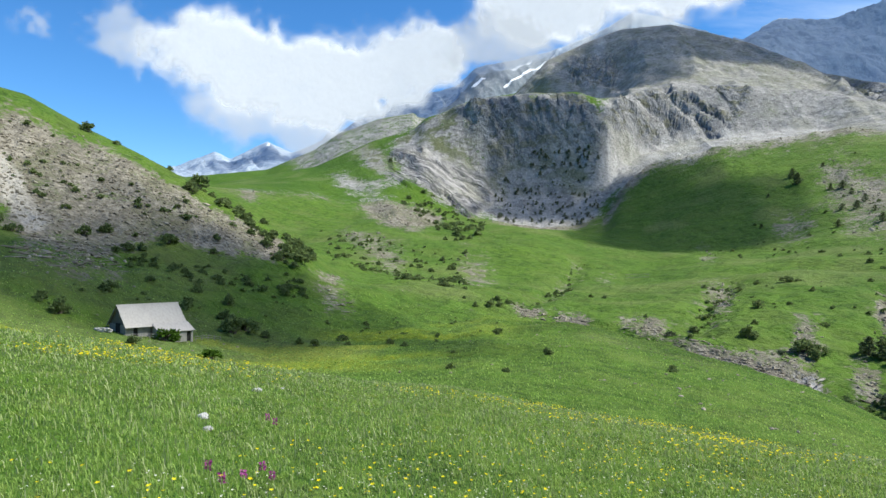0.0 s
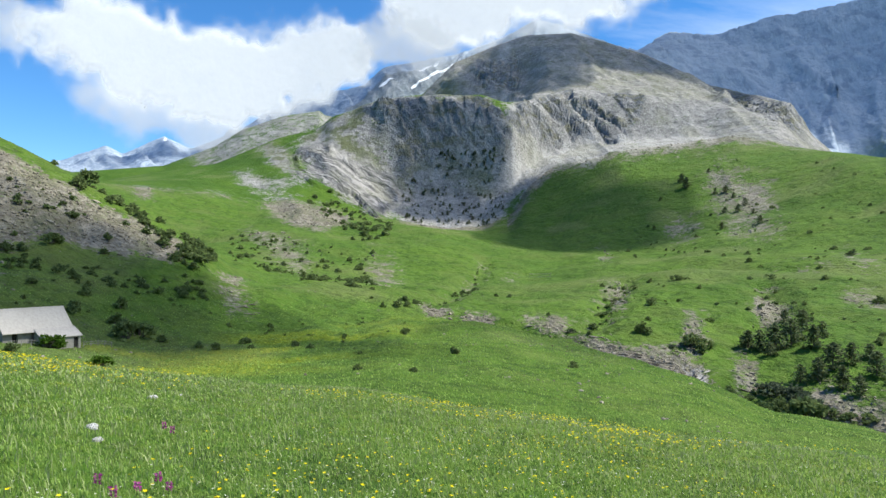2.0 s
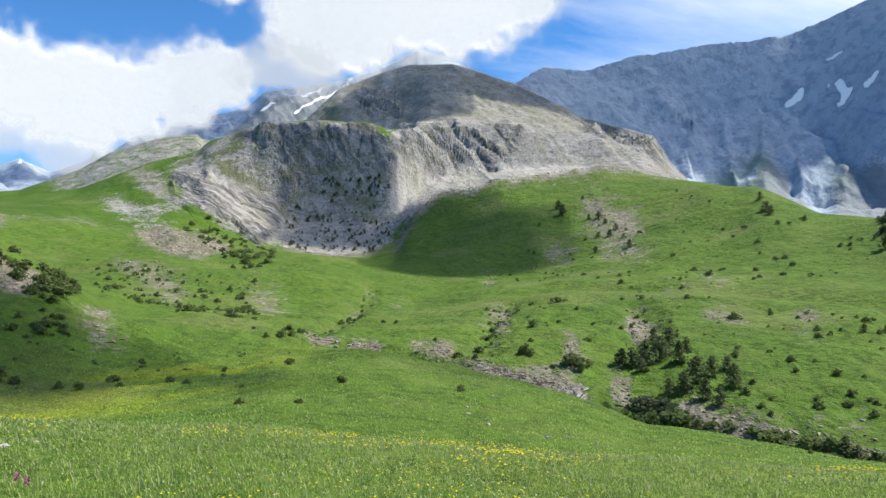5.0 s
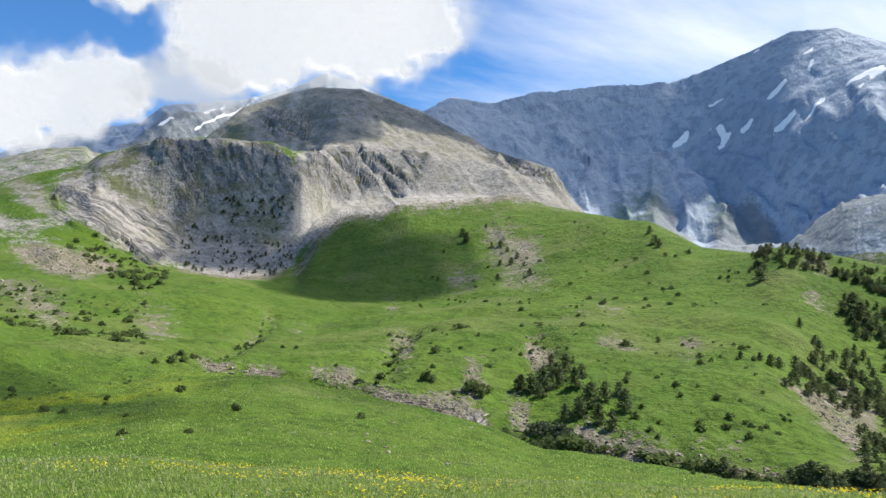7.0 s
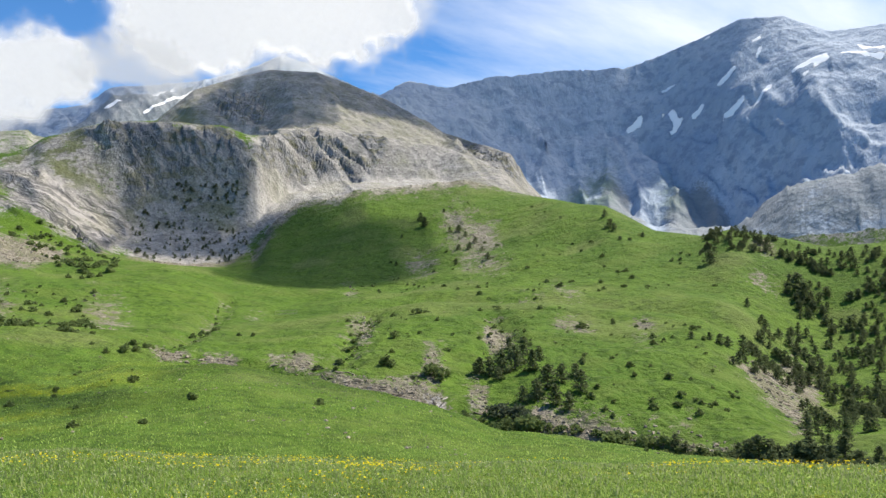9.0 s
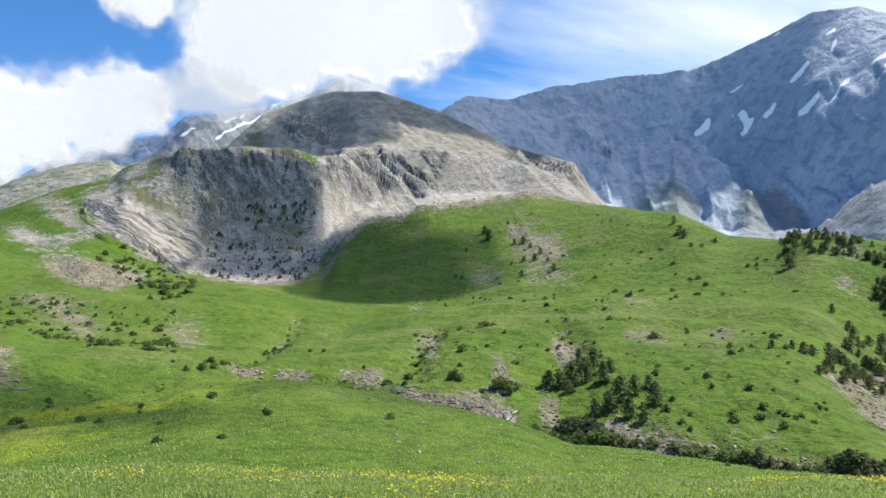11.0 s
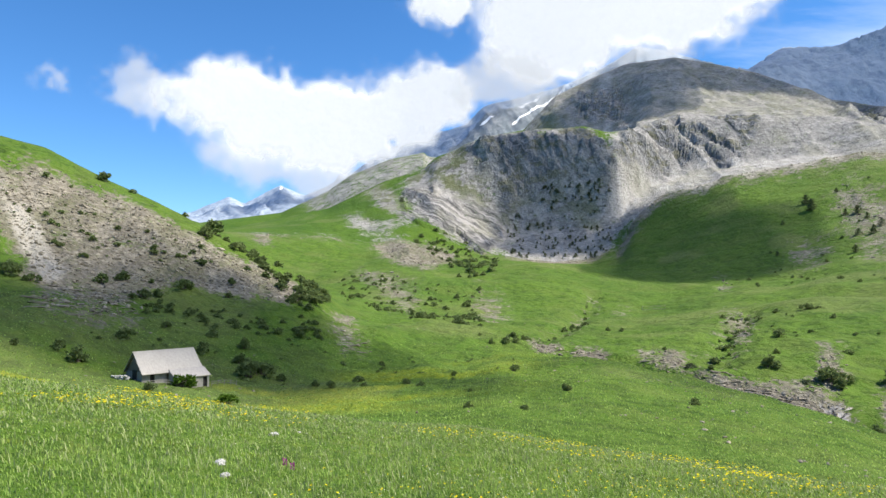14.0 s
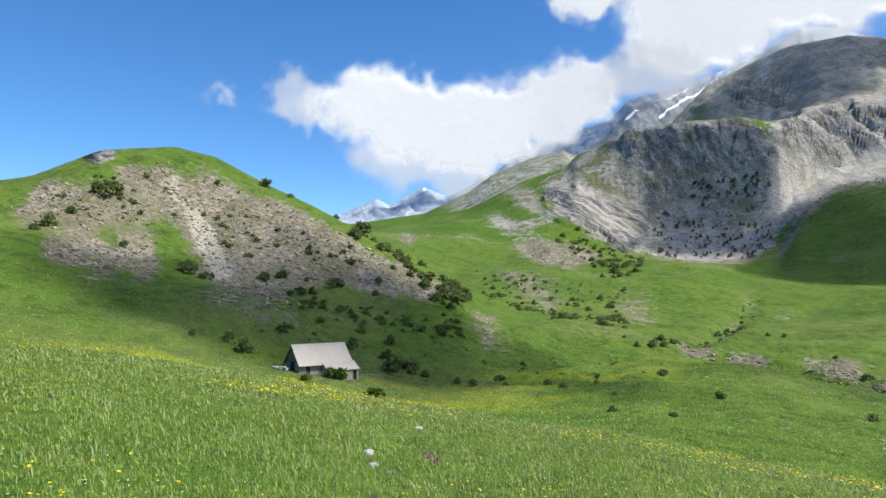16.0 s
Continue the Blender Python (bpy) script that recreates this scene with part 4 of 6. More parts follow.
HIGH = HIGH + ROCK * calm * FAR * 9 * rough(PX / 120, PY / 120 + HIGH / 120, 3, 0.5)
HIGH = HIGH + SCREE * FAR * 14 * (ribs(along / 75 + 3, rise / 500, 4, 0.55) - 1.2)

# gullies and ribs of the slopes above the cliff
upper = step(U2, 9.05, 9.3) * (1 - step(U2, 10.85, 11)) * step(B2, 2, 6) * (1 - step(B2, 33, 38))
HIGH = HIGH + upper * (16 * (ribs(warp / 85 + 3, rise / 330, 4, 0.55) - 1.2) + 5 * facets(warp / 30, rise / 70) * step(rough(PX / 120, PY / 200, 3), -0.2, 0.5))
# pointed spurs along the foot of the range: apex bearing, apex u, half width at the foot
SPURS = ((44.0, 14.97, 3.0), (49.4, 14.83, 2.4), (46.6, 14.85, 1.5), (52.6, 14.72, 1.6), (56.1, 14.69, 1.8), (58.7, 14.55, 1.6), (61.3, 14.52, 2.0), (64.4, 14.5, 2.0),
         (41.4, 15.07, 1.4), (38.7, 15.3, 1.3), (36.9, 15.25, 1.0), (35.4, 15.29, 1.0), (33.4, 15.25, 0.9), (31.4, 15.2, 0.9), (29.4, 15.25, 0.9), (27.4, 15.25, 0.8))
spur = np.zeros_like(HIGH)
for b0, u0, w in SPURS:
    t = np.clip((u0 - U2) / (u0 - 14.1), 0, 1)
    off = np.abs(B2 - b0 + 0.25 * rough(U2 * 6 + b0, B2 * 0.4, 4, 0.6))
    spur = np.maximum(spur, 32 * w * t * np.clip(1 - off / (w * t + 0.02), 0, 1))
HIGH = HIGH + spur * step(U2, 13.9, 14.15)

# notches along the far crest
HIGH = HIGH + 7 * np.exp(-((U2 - 16) / 0.12) ** 2) * step(B2, 18, 22) * (1 - 0.6 * step(B2, 47, 50)) * facets(B2 * 2.3, U2 * 0.3)


def height(bearing, u):
    """The place on the ground at a bearing and u, as (x, y, z)."""
    j = min(max((bearing - VIEW_LOW) / STEP, 0), len(BEARINGS) - 2)
    i = min(max(np.searchsorted(ROWS, u) - 1, 0), len(ROWS) - 2)
    f = (u - ROWS[i]) / (ROWS[i + 1] - ROWS[i])
    j0, g = int(j), j - int(j)

    def at(a):
        return (a[i, j0] * (1 - f) + a[i + 1, j0] * f) * (1 - g) + (a[i, j0 + 1] * (1 - f) + a[i + 1, j0 + 1] * f) * g
    return Vector((at(PX), at(PY), at(HIGH)))


def land(name, low, high, material, label, category):
    """One stretch of the land between two rows, as a mesh that closes round the circle."""
    n = len(BEARINGS)
    rows = np.arange(low, high + 1)
    co = np.stack([PX[rows], PY[rows], HIGH[rows]], -1).reshape(-1, 3)
    i, j = np.meshgrid(np.arange(len(rows) - 1), np.arange(n), indexing="ij")
    k = (j + 1) % n
    quads = np.stack([i * n + j, i * n + k, (i + 1) * n + k, (i + 1) * n + j], -1).reshape(-1, 4)
    mesh = bpy.data.meshes.new(name)
    mesh.vertices.add(len(co))
    mesh.vertices.foreach_set("co", co.ravel())
    mesh.loops.add(quads.size)
    mesh.loops.foreach_set("vertex_index", quads.ravel())
    mesh.polygons.add(len(quads))
    mesh.polygons.foreach_set("loop_start", np.arange(0, quads.size, 4))
    crag = (ROCK * (1 - FAR))[rows].ravel()[quads].mean(1) > 0.35
    mesh.polygons.foreach_set("use_smooth", ~crag)
    mesh.update()
    for key, a in (("rock", ROCK), ("scree", SCREE), ("snow", SNOW), ("flower", FLOWER), ("dry", DRY), ("slab", SLAB), ("pale", PALE), ("turf", TURF)):
        mesh.attributes.new(key, "FLOAT", "POINT").data.foreach_set("value", a[rows].ravel().astype(np.float32))
    mesh.materials.append(material)
    return tagged(new(name, mesh), label, category, "", "structure")


FIRST_G, FIRST_K = int(np.searchsorted(ROWS, 8)), int(np.searchsorted(ROWS, 12.5))
land("ground", 0, FIRST_G, GROUND, "green alpine pasture with flowers, scree and scattered bushes", "meadow")
land("mountain", FIRST_G, FIRST_K, MOUNTAIN, "grey rocky mountain with cliffs, scree fans and grassy ledges", "mountain")
land("mountain_range", FIRST_K, len(ROWS) - 1, RANGE, "limestone wall coloured blue for haze, snow patches along the crest", "mountain")

# ---- clouds ----


def vapour(name, grid_u, grid_v, place, density, swell, label, material=CLOUD):
    """A closed cloud body over a grid: thick where it is dense, thin at its rim."""
    nu, nv = len(grid_u), len(grid_v)
    V, W = np.meshgrid(grid_v, grid_u, indexing="ij")
    d = density(W, V)
    keep = d > 0.02
    cos = []
    for side in (1, -1):
        cos.append(place(W, V, side * swell * np.sqrt(np.clip(d, 0, 1.4))).reshape(-1, 3))
    co, n = np.concatenate(cos), nu * nv
    i, j = np.meshgrid(np.arange(nv - 1), np.arange(nu - 1), indexing="ij")
    q = np.stack([i * nu + j, i * nu + j + 1, (i + 1) * nu + j + 1, (i + 1) * nu + j], -1).reshape(-1, 4)
    q = q[keep.ravel()[q].any(1)]
    faces = np.concatenate([q, q[:, ::-1] + n])
    used = np.unique(faces)
    remap = np.zeros(2 * n, int)
    remap[used] = np.arange(len(used))
    mesh = bpy.data.meshes.new(name)
    mesh.from_pydata(co[used].tolist(), [], remap[faces].tolist())
    mesh.polygons.foreach_set("use_smooth", np.ones(len(mesh.polygons), bool))
    mesh.attributes.new("vapour", "FLOAT", "POINT").data.foreach_set("value", np.tile(d.ravel(), 2)[used].astype(np.float32))
    mesh.materials.append(material)
    return tagged(new(name, mesh), label, "cloud", "", "structure")


def puffs(rows, lumps=0.35, scale=9.0):
    """Density of a heap of soft puffs: (across, up, half width, half height), torn by eddies."""
    def density(a, b):
        a2 = a + 0.35 * scale * rough(a / scale, b / scale, 4, 0.6)
        b2 = b + 0.25 * scale * rough(a / scale + 50, b / scale, 4, 0.6)
        d = np.zeros_like(a)
        for x, y, w, h in rows:
            d = d + np.exp(-1.3 * (((a2 - x) / w) ** 2 + ((b2 - y) / h) ** 2))
        return np.clip(d * 1.3 + lumps * rough(a / scale * 2 + 20, b / scale * 2, 4, 0.55) * step(d, 0.1, 0.5), 0, 1.4)
    return density


def upright(distance):
    """Cloud bodies that stand round the valley at one distance: bearing across, elevation up."""
    def place(b, e, out):
        r, b, e = distance - out, np.radians(b), np.radians(e)
        return np.stack([r * np.sin(b), r * np.cos(b), 1.6 + r * np.tan(e)], -1)
    return place


def thinned(amount, density):
    return lambda a, b: amount * density(a, b)


heap = [(-23.1, 15.8, 3.9, 2.4), (-19.6, 16.7, 3.4, 2.9), (-17.0, 15.9, 4.2, 2.9), (-14.0, 14.9, 4.2, 3.1), (-11.1, 14.0, 4.5, 2.8), (-7.6, 14.7, 4.2, 3.1), (-4.6, 15.9, 3.9, 3.1), (-2.1, 16.8, 3.4, 2.4), (-0.4, 16.3, 2.5, 2.0), (-16.0, 13.6, 5.0, 2.2), (-11.5, 12.7, 4.5, 1.7), (-8.1, 13.3, 3.4, 1.8)]
crown = [(6.5, 21.6, 3.4, 3.4), (8.6, 21.6, 5.0, 4.2), (12.4, 23.5, 6.2, 3.9), (15.5, 24.1, 6.2, 3.4), (18.8, 21.8, 5.6, 3.1), (21.6, 22.3, 5.3, 2.5), (23.6, 22.3, 3.4, 1.4), (7.7, 19.5, 3.4, 2.2), (10.4, 19.5, 2.8, 1.7), (13.3, 26.6, 12.3, 5.0), (19.8, 25.9, 9.5, 4.5), (19.2, 20.1, 2.8, 1.4)]
vapour("cloud", np.arange(-36, 12, 0.25), np.arange(6, 26, 0.25), upright(2420), puffs(heap, 0.2, 2.6), 110.0, "long white cumulus beside the summit of the mountain")
vapour("cloud", np.arange(-6, 44, 0.28), np.arange(12, 40, 0.28), upright(2380), puffs(crown, 0.2, 3.2), 120.0, "great white cumulus hiding the summit of the mountain")
vapour("cloud", np.arange(-6, 10, 0.2), np.arange(18, 30, 0.2), upright(2300), puffs([(-1.6, 23.8, 2.4, 1.8), (0.4, 24.2, 2.4, 1.2)], 0.25, 2.0), 35.0, "small torn white cloud beside the great one")
vapour("cloud", np.arange(-38, -26, 0.15), np.arange(10, 24, 0.15), upright(2500), thinned(0.6, puffs([(-31.9, 16.2, 1.2, 1.2)], 0.25, 2.0)), 12.0, "thin wisp of cloud in the blue sky", VEIL)
vapour("cloud", np.arange(-30, 2, 0.2), np.arange(3, 18, 0.2), upright(2700), thinned(0.75, puffs([(-13.5, 10.4, 4.5, 2.1), (-11.5, 9.2, 3.9, 1.6), (-15.9, 11.2, 3.9, 1.8), (-18.8, 12.3, 3.4, 1.4)], 0.15, 3.0)), 40.0, "low pale bank of mist round the far peaks", VEIL)
vapour("cloud", np.arange(-40, 28, 0.2), np.arange(9, 28, 0.2), upright(2150), thinned(0.72, puffs([(2.1, 17.1, 3.4, 2.2), (4.3, 18.2, 3.4, 2.2), (6.2, 17.6, 3.4, 1.7), (-27.0, 17.0, 2.5, 2.2), (-25.9, 16.0, 2.5, 1.7), (17.5, 19.1, 3.4, 1.4)], 0.25, 2.0)), 15.0, "torn veil of mist drifting across the summit", VEIL)


def shade_cloud(top, dense, outline):
    """A flat cloud placed out of sight to shade the land, at one height, by its outline in the plan."""
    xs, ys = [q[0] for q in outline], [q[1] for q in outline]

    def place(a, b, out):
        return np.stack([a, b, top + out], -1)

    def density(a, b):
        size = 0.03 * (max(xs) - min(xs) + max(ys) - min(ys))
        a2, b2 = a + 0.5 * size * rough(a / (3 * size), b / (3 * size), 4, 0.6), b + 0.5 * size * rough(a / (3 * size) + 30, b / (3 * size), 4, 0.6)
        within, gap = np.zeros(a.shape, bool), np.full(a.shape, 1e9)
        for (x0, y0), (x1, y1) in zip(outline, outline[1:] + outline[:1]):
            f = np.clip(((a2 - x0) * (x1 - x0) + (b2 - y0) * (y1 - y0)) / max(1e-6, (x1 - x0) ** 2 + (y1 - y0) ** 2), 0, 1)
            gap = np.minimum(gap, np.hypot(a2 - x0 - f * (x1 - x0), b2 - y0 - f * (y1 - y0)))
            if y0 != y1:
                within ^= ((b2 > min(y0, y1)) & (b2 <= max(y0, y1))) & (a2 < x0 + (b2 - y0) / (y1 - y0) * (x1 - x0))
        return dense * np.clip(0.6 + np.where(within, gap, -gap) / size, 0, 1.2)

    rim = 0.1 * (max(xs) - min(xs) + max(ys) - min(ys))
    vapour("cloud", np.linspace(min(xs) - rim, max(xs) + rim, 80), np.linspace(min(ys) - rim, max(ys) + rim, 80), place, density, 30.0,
           "unseen cloud placed to shade the land below", THIN)


# unseen clouds placed to shade the cliff and the rubble, the high pasture, the summit
shade_cloud(1500, 1.0, [(886, 989), (975, 960), (1065, 945), (1145, 872), (1157, 856), (1159, 843), (1180, 827), (1209, 722), (1136, 735), (1060, 731), (1021, 850), (1007, 875), (953, 898)])
shade_cloud(1500, 1.0, [(1195, 790), (1234, 823), (1268, 774), (1293, 666), (1315, 625), (1335, 590), (1340, 540), (1322, 440), (1300, 405), (1254, 430), (1181, 435), (1144, 445), (1185, 600), (1200, 695)])
shade_cloud(1700, 0.95, [(1099, 1549), (1140, 1709), (1181, 1790), (1258, 1850), (1369, 1750), (1497, 1680), (1701, 1480), (1578, 1380), (1424, 1406), (1389, 1156), (1319, 1080), (1306, 1333), (1252, 1388), (1192, 1040)])
shade_cloud(1400, 0.85, [(807, 41), (828, 64), (847, 77), (862, 96), (882, 108), (900, 122), (925, 114), (956, 102), (984, 5), (975, -18), (959, 9), (943, 23), (932, 16), (913, 17), (900, 11), (886, 11), (868, 8), (859, -1)])  # over the barn
shade_cloud(1400, 0.62, [(851, 73), (814, 113), (810, 137), (838, 133), (863, 134), (888, 133), (910, 126), (925, 113), (894, 105), (865, 92)])  # over the end of the rubble slope
# added only to dim the sunlit far wall
shade_cloud(2400, 0.85, [(1993, 2489), (2003, 2760), (2323, 2680), (2729, 2690), (2850, 2660), (3110, 2560), (3370, 2420), (3480, 2240), (3600, 2080), (3560, 1780), (3400, 1760), (3223, 2038), (3028, 2139), (2299, 1180), (2171, 1310)])  # over the far wall


def shade_fleck(x, y, z, dense, rows):
    """An unseen cloud placed high on the sun's side of a place on the ground, to shade it; puffs in metres."""
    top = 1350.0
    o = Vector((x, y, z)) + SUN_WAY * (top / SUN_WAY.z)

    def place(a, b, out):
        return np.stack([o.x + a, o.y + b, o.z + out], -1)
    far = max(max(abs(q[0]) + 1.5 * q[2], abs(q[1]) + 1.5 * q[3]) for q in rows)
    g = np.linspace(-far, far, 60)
    vapour("cloud", g, g, place, lambda a, b: dense * puffs(rows, 0.3, 60.0)(a, b), 45.0, "unseen cloud placed to shade the land below", VEIL)


# the first is added only to dim the far peaks
shade_fleck(-1012, 3644, 550, 1.1, [(0, 0, 360, 277), (182, 264, 378, 277), (583, -583, 330, 347), (694, -499, 336, 347), (861, -522, 332, 347)])  # over the far peaks
shade_fleck(68, 181, -25, 0.6, [(0, 0, 25, 19), (-21, -15, 18, 19), (6, -16, 23, 19), (9, -21, 19, 19), (-20, 21, 14, 19)])  # over the hollow

# ---- parts and shapes ----


def part(name, bm, material, parent=None, label=""):
    """Links a bmesh as one mesh object, under a thing or a part if one is given."""
    mesh = bpy.data.meshes.new(name)
    bm.to_mesh(mesh)
    bm.free()
    mesh.materials.append(material)
    ob = new(name, mesh)
    ob.parent = parent
    return tagged(ob, label)


def block(bm, x0, y0, z0, x1, y1, z1, bevel=0.0):
    """A box between two corners, its edges broken by a bevel."""
    b2 = bmesh.new()
    m = Matrix.Translation(((x0 + x1) / 2, (y0 + y1) / 2, (z0 + z1) / 2)) @ Matrix.Diagonal((x1 - x0, y1 - y0, z1 - z0, 1))
    bmesh.ops.create_cube(b2, size=1, matrix=m)
    if bevel:
        bmesh.ops.bevel(b2, geom=b2.edges[:], offset=bevel, segments=1, affect="EDGES")
    mesh = bpy.data.meshes.new("piece")
    b2.to_mesh(mesh)
    b2.free()
    bm.from_mesh(mesh)
    bpy.data.meshes.remove(mesh)
    return bm


def solid(bm, loop, way):
    """A prism: a flat loop of corners carried along a way."""
    a = [bm.verts.new(p) for p in loop]
    b = [bm.verts.new(Vector(p) + Vector(way)) for p in loop]
    bm.faces.new(a[::-1])
    bm.faces.new(b)
    for i in range(len(a)):
        bm.faces.new((a[i], a[(i + 1) % len(a)], b[(i + 1) % len(a)], b[i]))
    bmesh.ops.recalc_face_normals(bm, faces=bm.faces[:])
    return bm


def limb(bm, a, b, r0, r1, sides=5):
    """A tapered stick from a to b."""
    a, b = Vector(a), Vector(b)
    q = (b - a).to_track_quat("Z", "Y")
    rings = []
    for c, r in ((a, r0), (b, r1)):
        rings.append([bm.verts.new(c + q @ Vector((r * math.cos(6.2832 * i / sides), r * math.sin(6.2832 * i / sides), 0))) for i in range(sides)])
    for i in range(sides):
        bm.faces.new((rings[0][i], rings[0][(i + 1) % sides], rings[1][(i + 1) % sides], rings[1][i]))
    bm.faces.new(rings[1])
    return bm


def thing(name, label, category, group="", m=None):
    ob = new(name)
    ob.empty_display_size = 0.2
    if m:
        ob.matrix_basis = m
    return tagged(ob, label, category, group)


# ---- the barn in the hollow ----
BARN_RIDGE = 13.0


def barn():
    left = Vector((150 * math.sin(radians(-26.25)), 150 * math.cos(radians(-26.25)), 0))
    right = Vector((155.3 * math.sin(radians(-21.87)), 155.3 * math.cos(radians(-21.87)), 0))
    mid, way = (left + right) / 2, right - left
    turn = math.degrees(math.atan2(way.y, way.x))
    ob = thing("barn", "grey stone mountain barn with a pale sheet roof and lean-to", "barn", "", pose(mid.x, mid.y, -15.7, 0, 0, turn))
    n, w, eave, top = BARN_RIDGE / 2, 4.1, 2.05, 5.95
    rng = random.Random(3)
    # long walls with openings, gables with boarded tops; y negative faces the meadow
    for name, y0, y1 in (("front_wall", -w + 0.25, -w + 0.75), ("back_wall", w - 0.75, w - 0.25)):
        bm = bmesh.new()
        if name == "front_wall":
            for x0, x1, z0, z1 in ((-n + 0.3, -4.6, -1.6, 2.0), (-3.6, -1.2, -1.6, 2.0), (-4.6, -3.6, 1.7, 2.0), (-4.6, -3.6, -1.6, -0.2),
                                   (-0.2, n - 0.3, -1.6, 2.0), (-1.2, -0.2, 1.8, 2.0)):
                block(bm, x0, y0, z0, x1, y1, z1)
        else:
            block(bm, -n + 0.3, y0, -1.6, n - 0.3, y1, 2.0)
        part(name, bm, MASONRY, ob)
    for name, x in (("gable_wall", -n + 0.3), ("gable_wall", n - 0.8)):
        bm = solid(bmesh.new(), [(x, -w + 0.25, -1.6), (x, w - 0.25, -1.6), (x, w - 0.25, 2.0), (x, -w + 0.25, 2.0)], (0.5, 0, 0))
        part(name, bm, MASONRY, ob)
        bm = bmesh.new()
        count = 26
        for i in range(count):
            y = -w + 0.3 + (2 * w - 0.6) * i / count
            hgt = 2.0 + (top - 2.15) * (1 - abs(y + 0.12) / w)
            block(bm, x + 0.16, y, 1.95, x + 0.2 + 0.02 * rng.random(), y + 0.27, hgt)
        part("gable_boards", bm, OLD_WOOD, ob, "dark weathered gable boarding")
    # near-black panels paint the shade inside the gable doorway and the front window
    bm = block(bmesh.new(), -n + 0.2, -1.4, 0.0, -n + 0.34, 0.6, 2.3, 0.01)
    part("barn_door", bm, OPENING_SHADE, ob, "near-black panel painted as the shade in the gable doorway")
    part("window", block(bmesh.new(), -4.55, -w + 0.6, -0.15, -3.65, -w + 0.66, 1.65, 0.01), OPENING_SHADE, ob, "near-black panel painted as the shade in the window")
    part("side_door", block(bmesh.new(), -1.15, -w + 0.6, -1.5, -0.25, -w + 0.66, 1.75, 0.01), OLD_WOOD, ob, "grey plank side door")
    # roof: two slabs of sheet with standing seams
    for sgn in (-1, 1):
        slab = [(-n, sgn * 0.02, top), (-n, sgn * (w + 0.45), eave - 0.38), (-n, sgn * (w + 0.45), eave - 0.5), (-n, sgn * 0.02, top - 0.13)]
        roof = part("roof_slope", solid(bmesh.new(), slab, (BARN_RIDGE, 0, 0)), ROOF_TIN, ob, "pale grey sheet-metal roof slope")
        run = Vector((0, sgn * (w + 0.43), eave - 0.38 - top))
        for i in range(17):
            x = -n + 0.25 + i * (BARN_RIDGE - 0.5) / 16
            a = Vector((x, sgn * 0.03, top + 0.012))
            part("seam", solid(bmesh.new(), [a, a + Vector((0.04, 0, 0)), a + Vector((0.04, 0, 0.016)), a + Vector((0, 0, 0.016))], run), ROOF_TIN, roof)
    part("ridge_cap", solid(bmesh.new(), [(-n - 0.05, -0.25, top - 0.15), (-n - 0.05, 0, top + 0.09), (-n - 0.05, 0.25, top - 0.15), (-n - 0.05, 0, top + 0.02)],
                            (BARN_RIDGE + 0.1, 0, 0)), ROOF_TIN, ob)
    for x in (-n - 0.02, n - 0.04):
        for sgn in (-1, 1):
            a = Vector((x, 0, top - 0.1))
            part("verge_board", solid(bmesh.new(), [a, a + Vector((0, 0, -0.25)), a + Vector((0, sgn * (w + 0.4), eave - top - 0.6)), a + Vector((0, sgn * (w + 0.4), eave - top - 0.35))],
                                      (0.06, 0, 0)), OLD_WOOD, ob)
    # lean-to
    lean = [(-1.0, -w + 0.1, 2.2), (-1.0, -w - 3.1, 0.62), (-1.0, -w - 3.1, 0.5), (-1.0, -w + 0.1, 2.08)]
    roof = part("lean_to_roof", solid(bmesh.new(), lean, (n + 1.3, 0, 0)), ROOF_TIN, ob, "pale grey sheet roof of the lean-to")
    for i in range(10):
        a = Vector((-0.85 + i * (n + 0.95) / 9, -w + 0.08, 2.215))
        part("seam", solid(bmesh.new(), [a, a + Vector((0.04, 0, 0)), a + Vector((0.04, 0, 0.016)), a + Vector((0, 0, 0.016))], (0, -3.15, -1.58)), ROOF_TIN, roof)
    bm = bmesh.new()
    for x0, x1, z0, z1 in ((-0.8, 2.2, -2.4, 0.6), (3.0, 5.2, -2.4, 0.6), (6.1, n + 0.05, -2.4, 0.6), (2.2, 3.0, -2.4, -0.9), (2.2, 3.0, 0.35, 0.6), (5.2, 6.1, 0.3, 0.6)):
        block(bm, x0, -w - 2.8, z0, x1, -w - 2.4, z1)
    part("lean_to_wall", bm, MASONRY, ob)
    for x in (-0.8, n - 0.35):
        part("lean_to_side", solid(bmesh.new(), [(x, -w + 0.2, -2.0), (x, -w - 2.6, -2.4), (x, -w - 2.6, 0.68), (x, -w + 0.2, 2.05)], (0.4, 0, 0)), MASONRY, ob)
    # the shade behind the lean-to's openings, again as near-black panels
    part("lean_to_window", block(bmesh.new(), 2.2, -w - 2.55, -0.9, 3.0, -w - 2.5, 0.35), OPENING_SHADE, ob, "near-black panel painted as the shade in the lean-to window")
    part("lean_to_door", block(bmesh.new(), 5.2, -w - 2.55, -1.7, 6.1, -w - 2.5, 0.3), OPENING_SHADE, ob, "near-black panel painted as the shade in the lean-to doorway")
    return ob


BARN = barn()


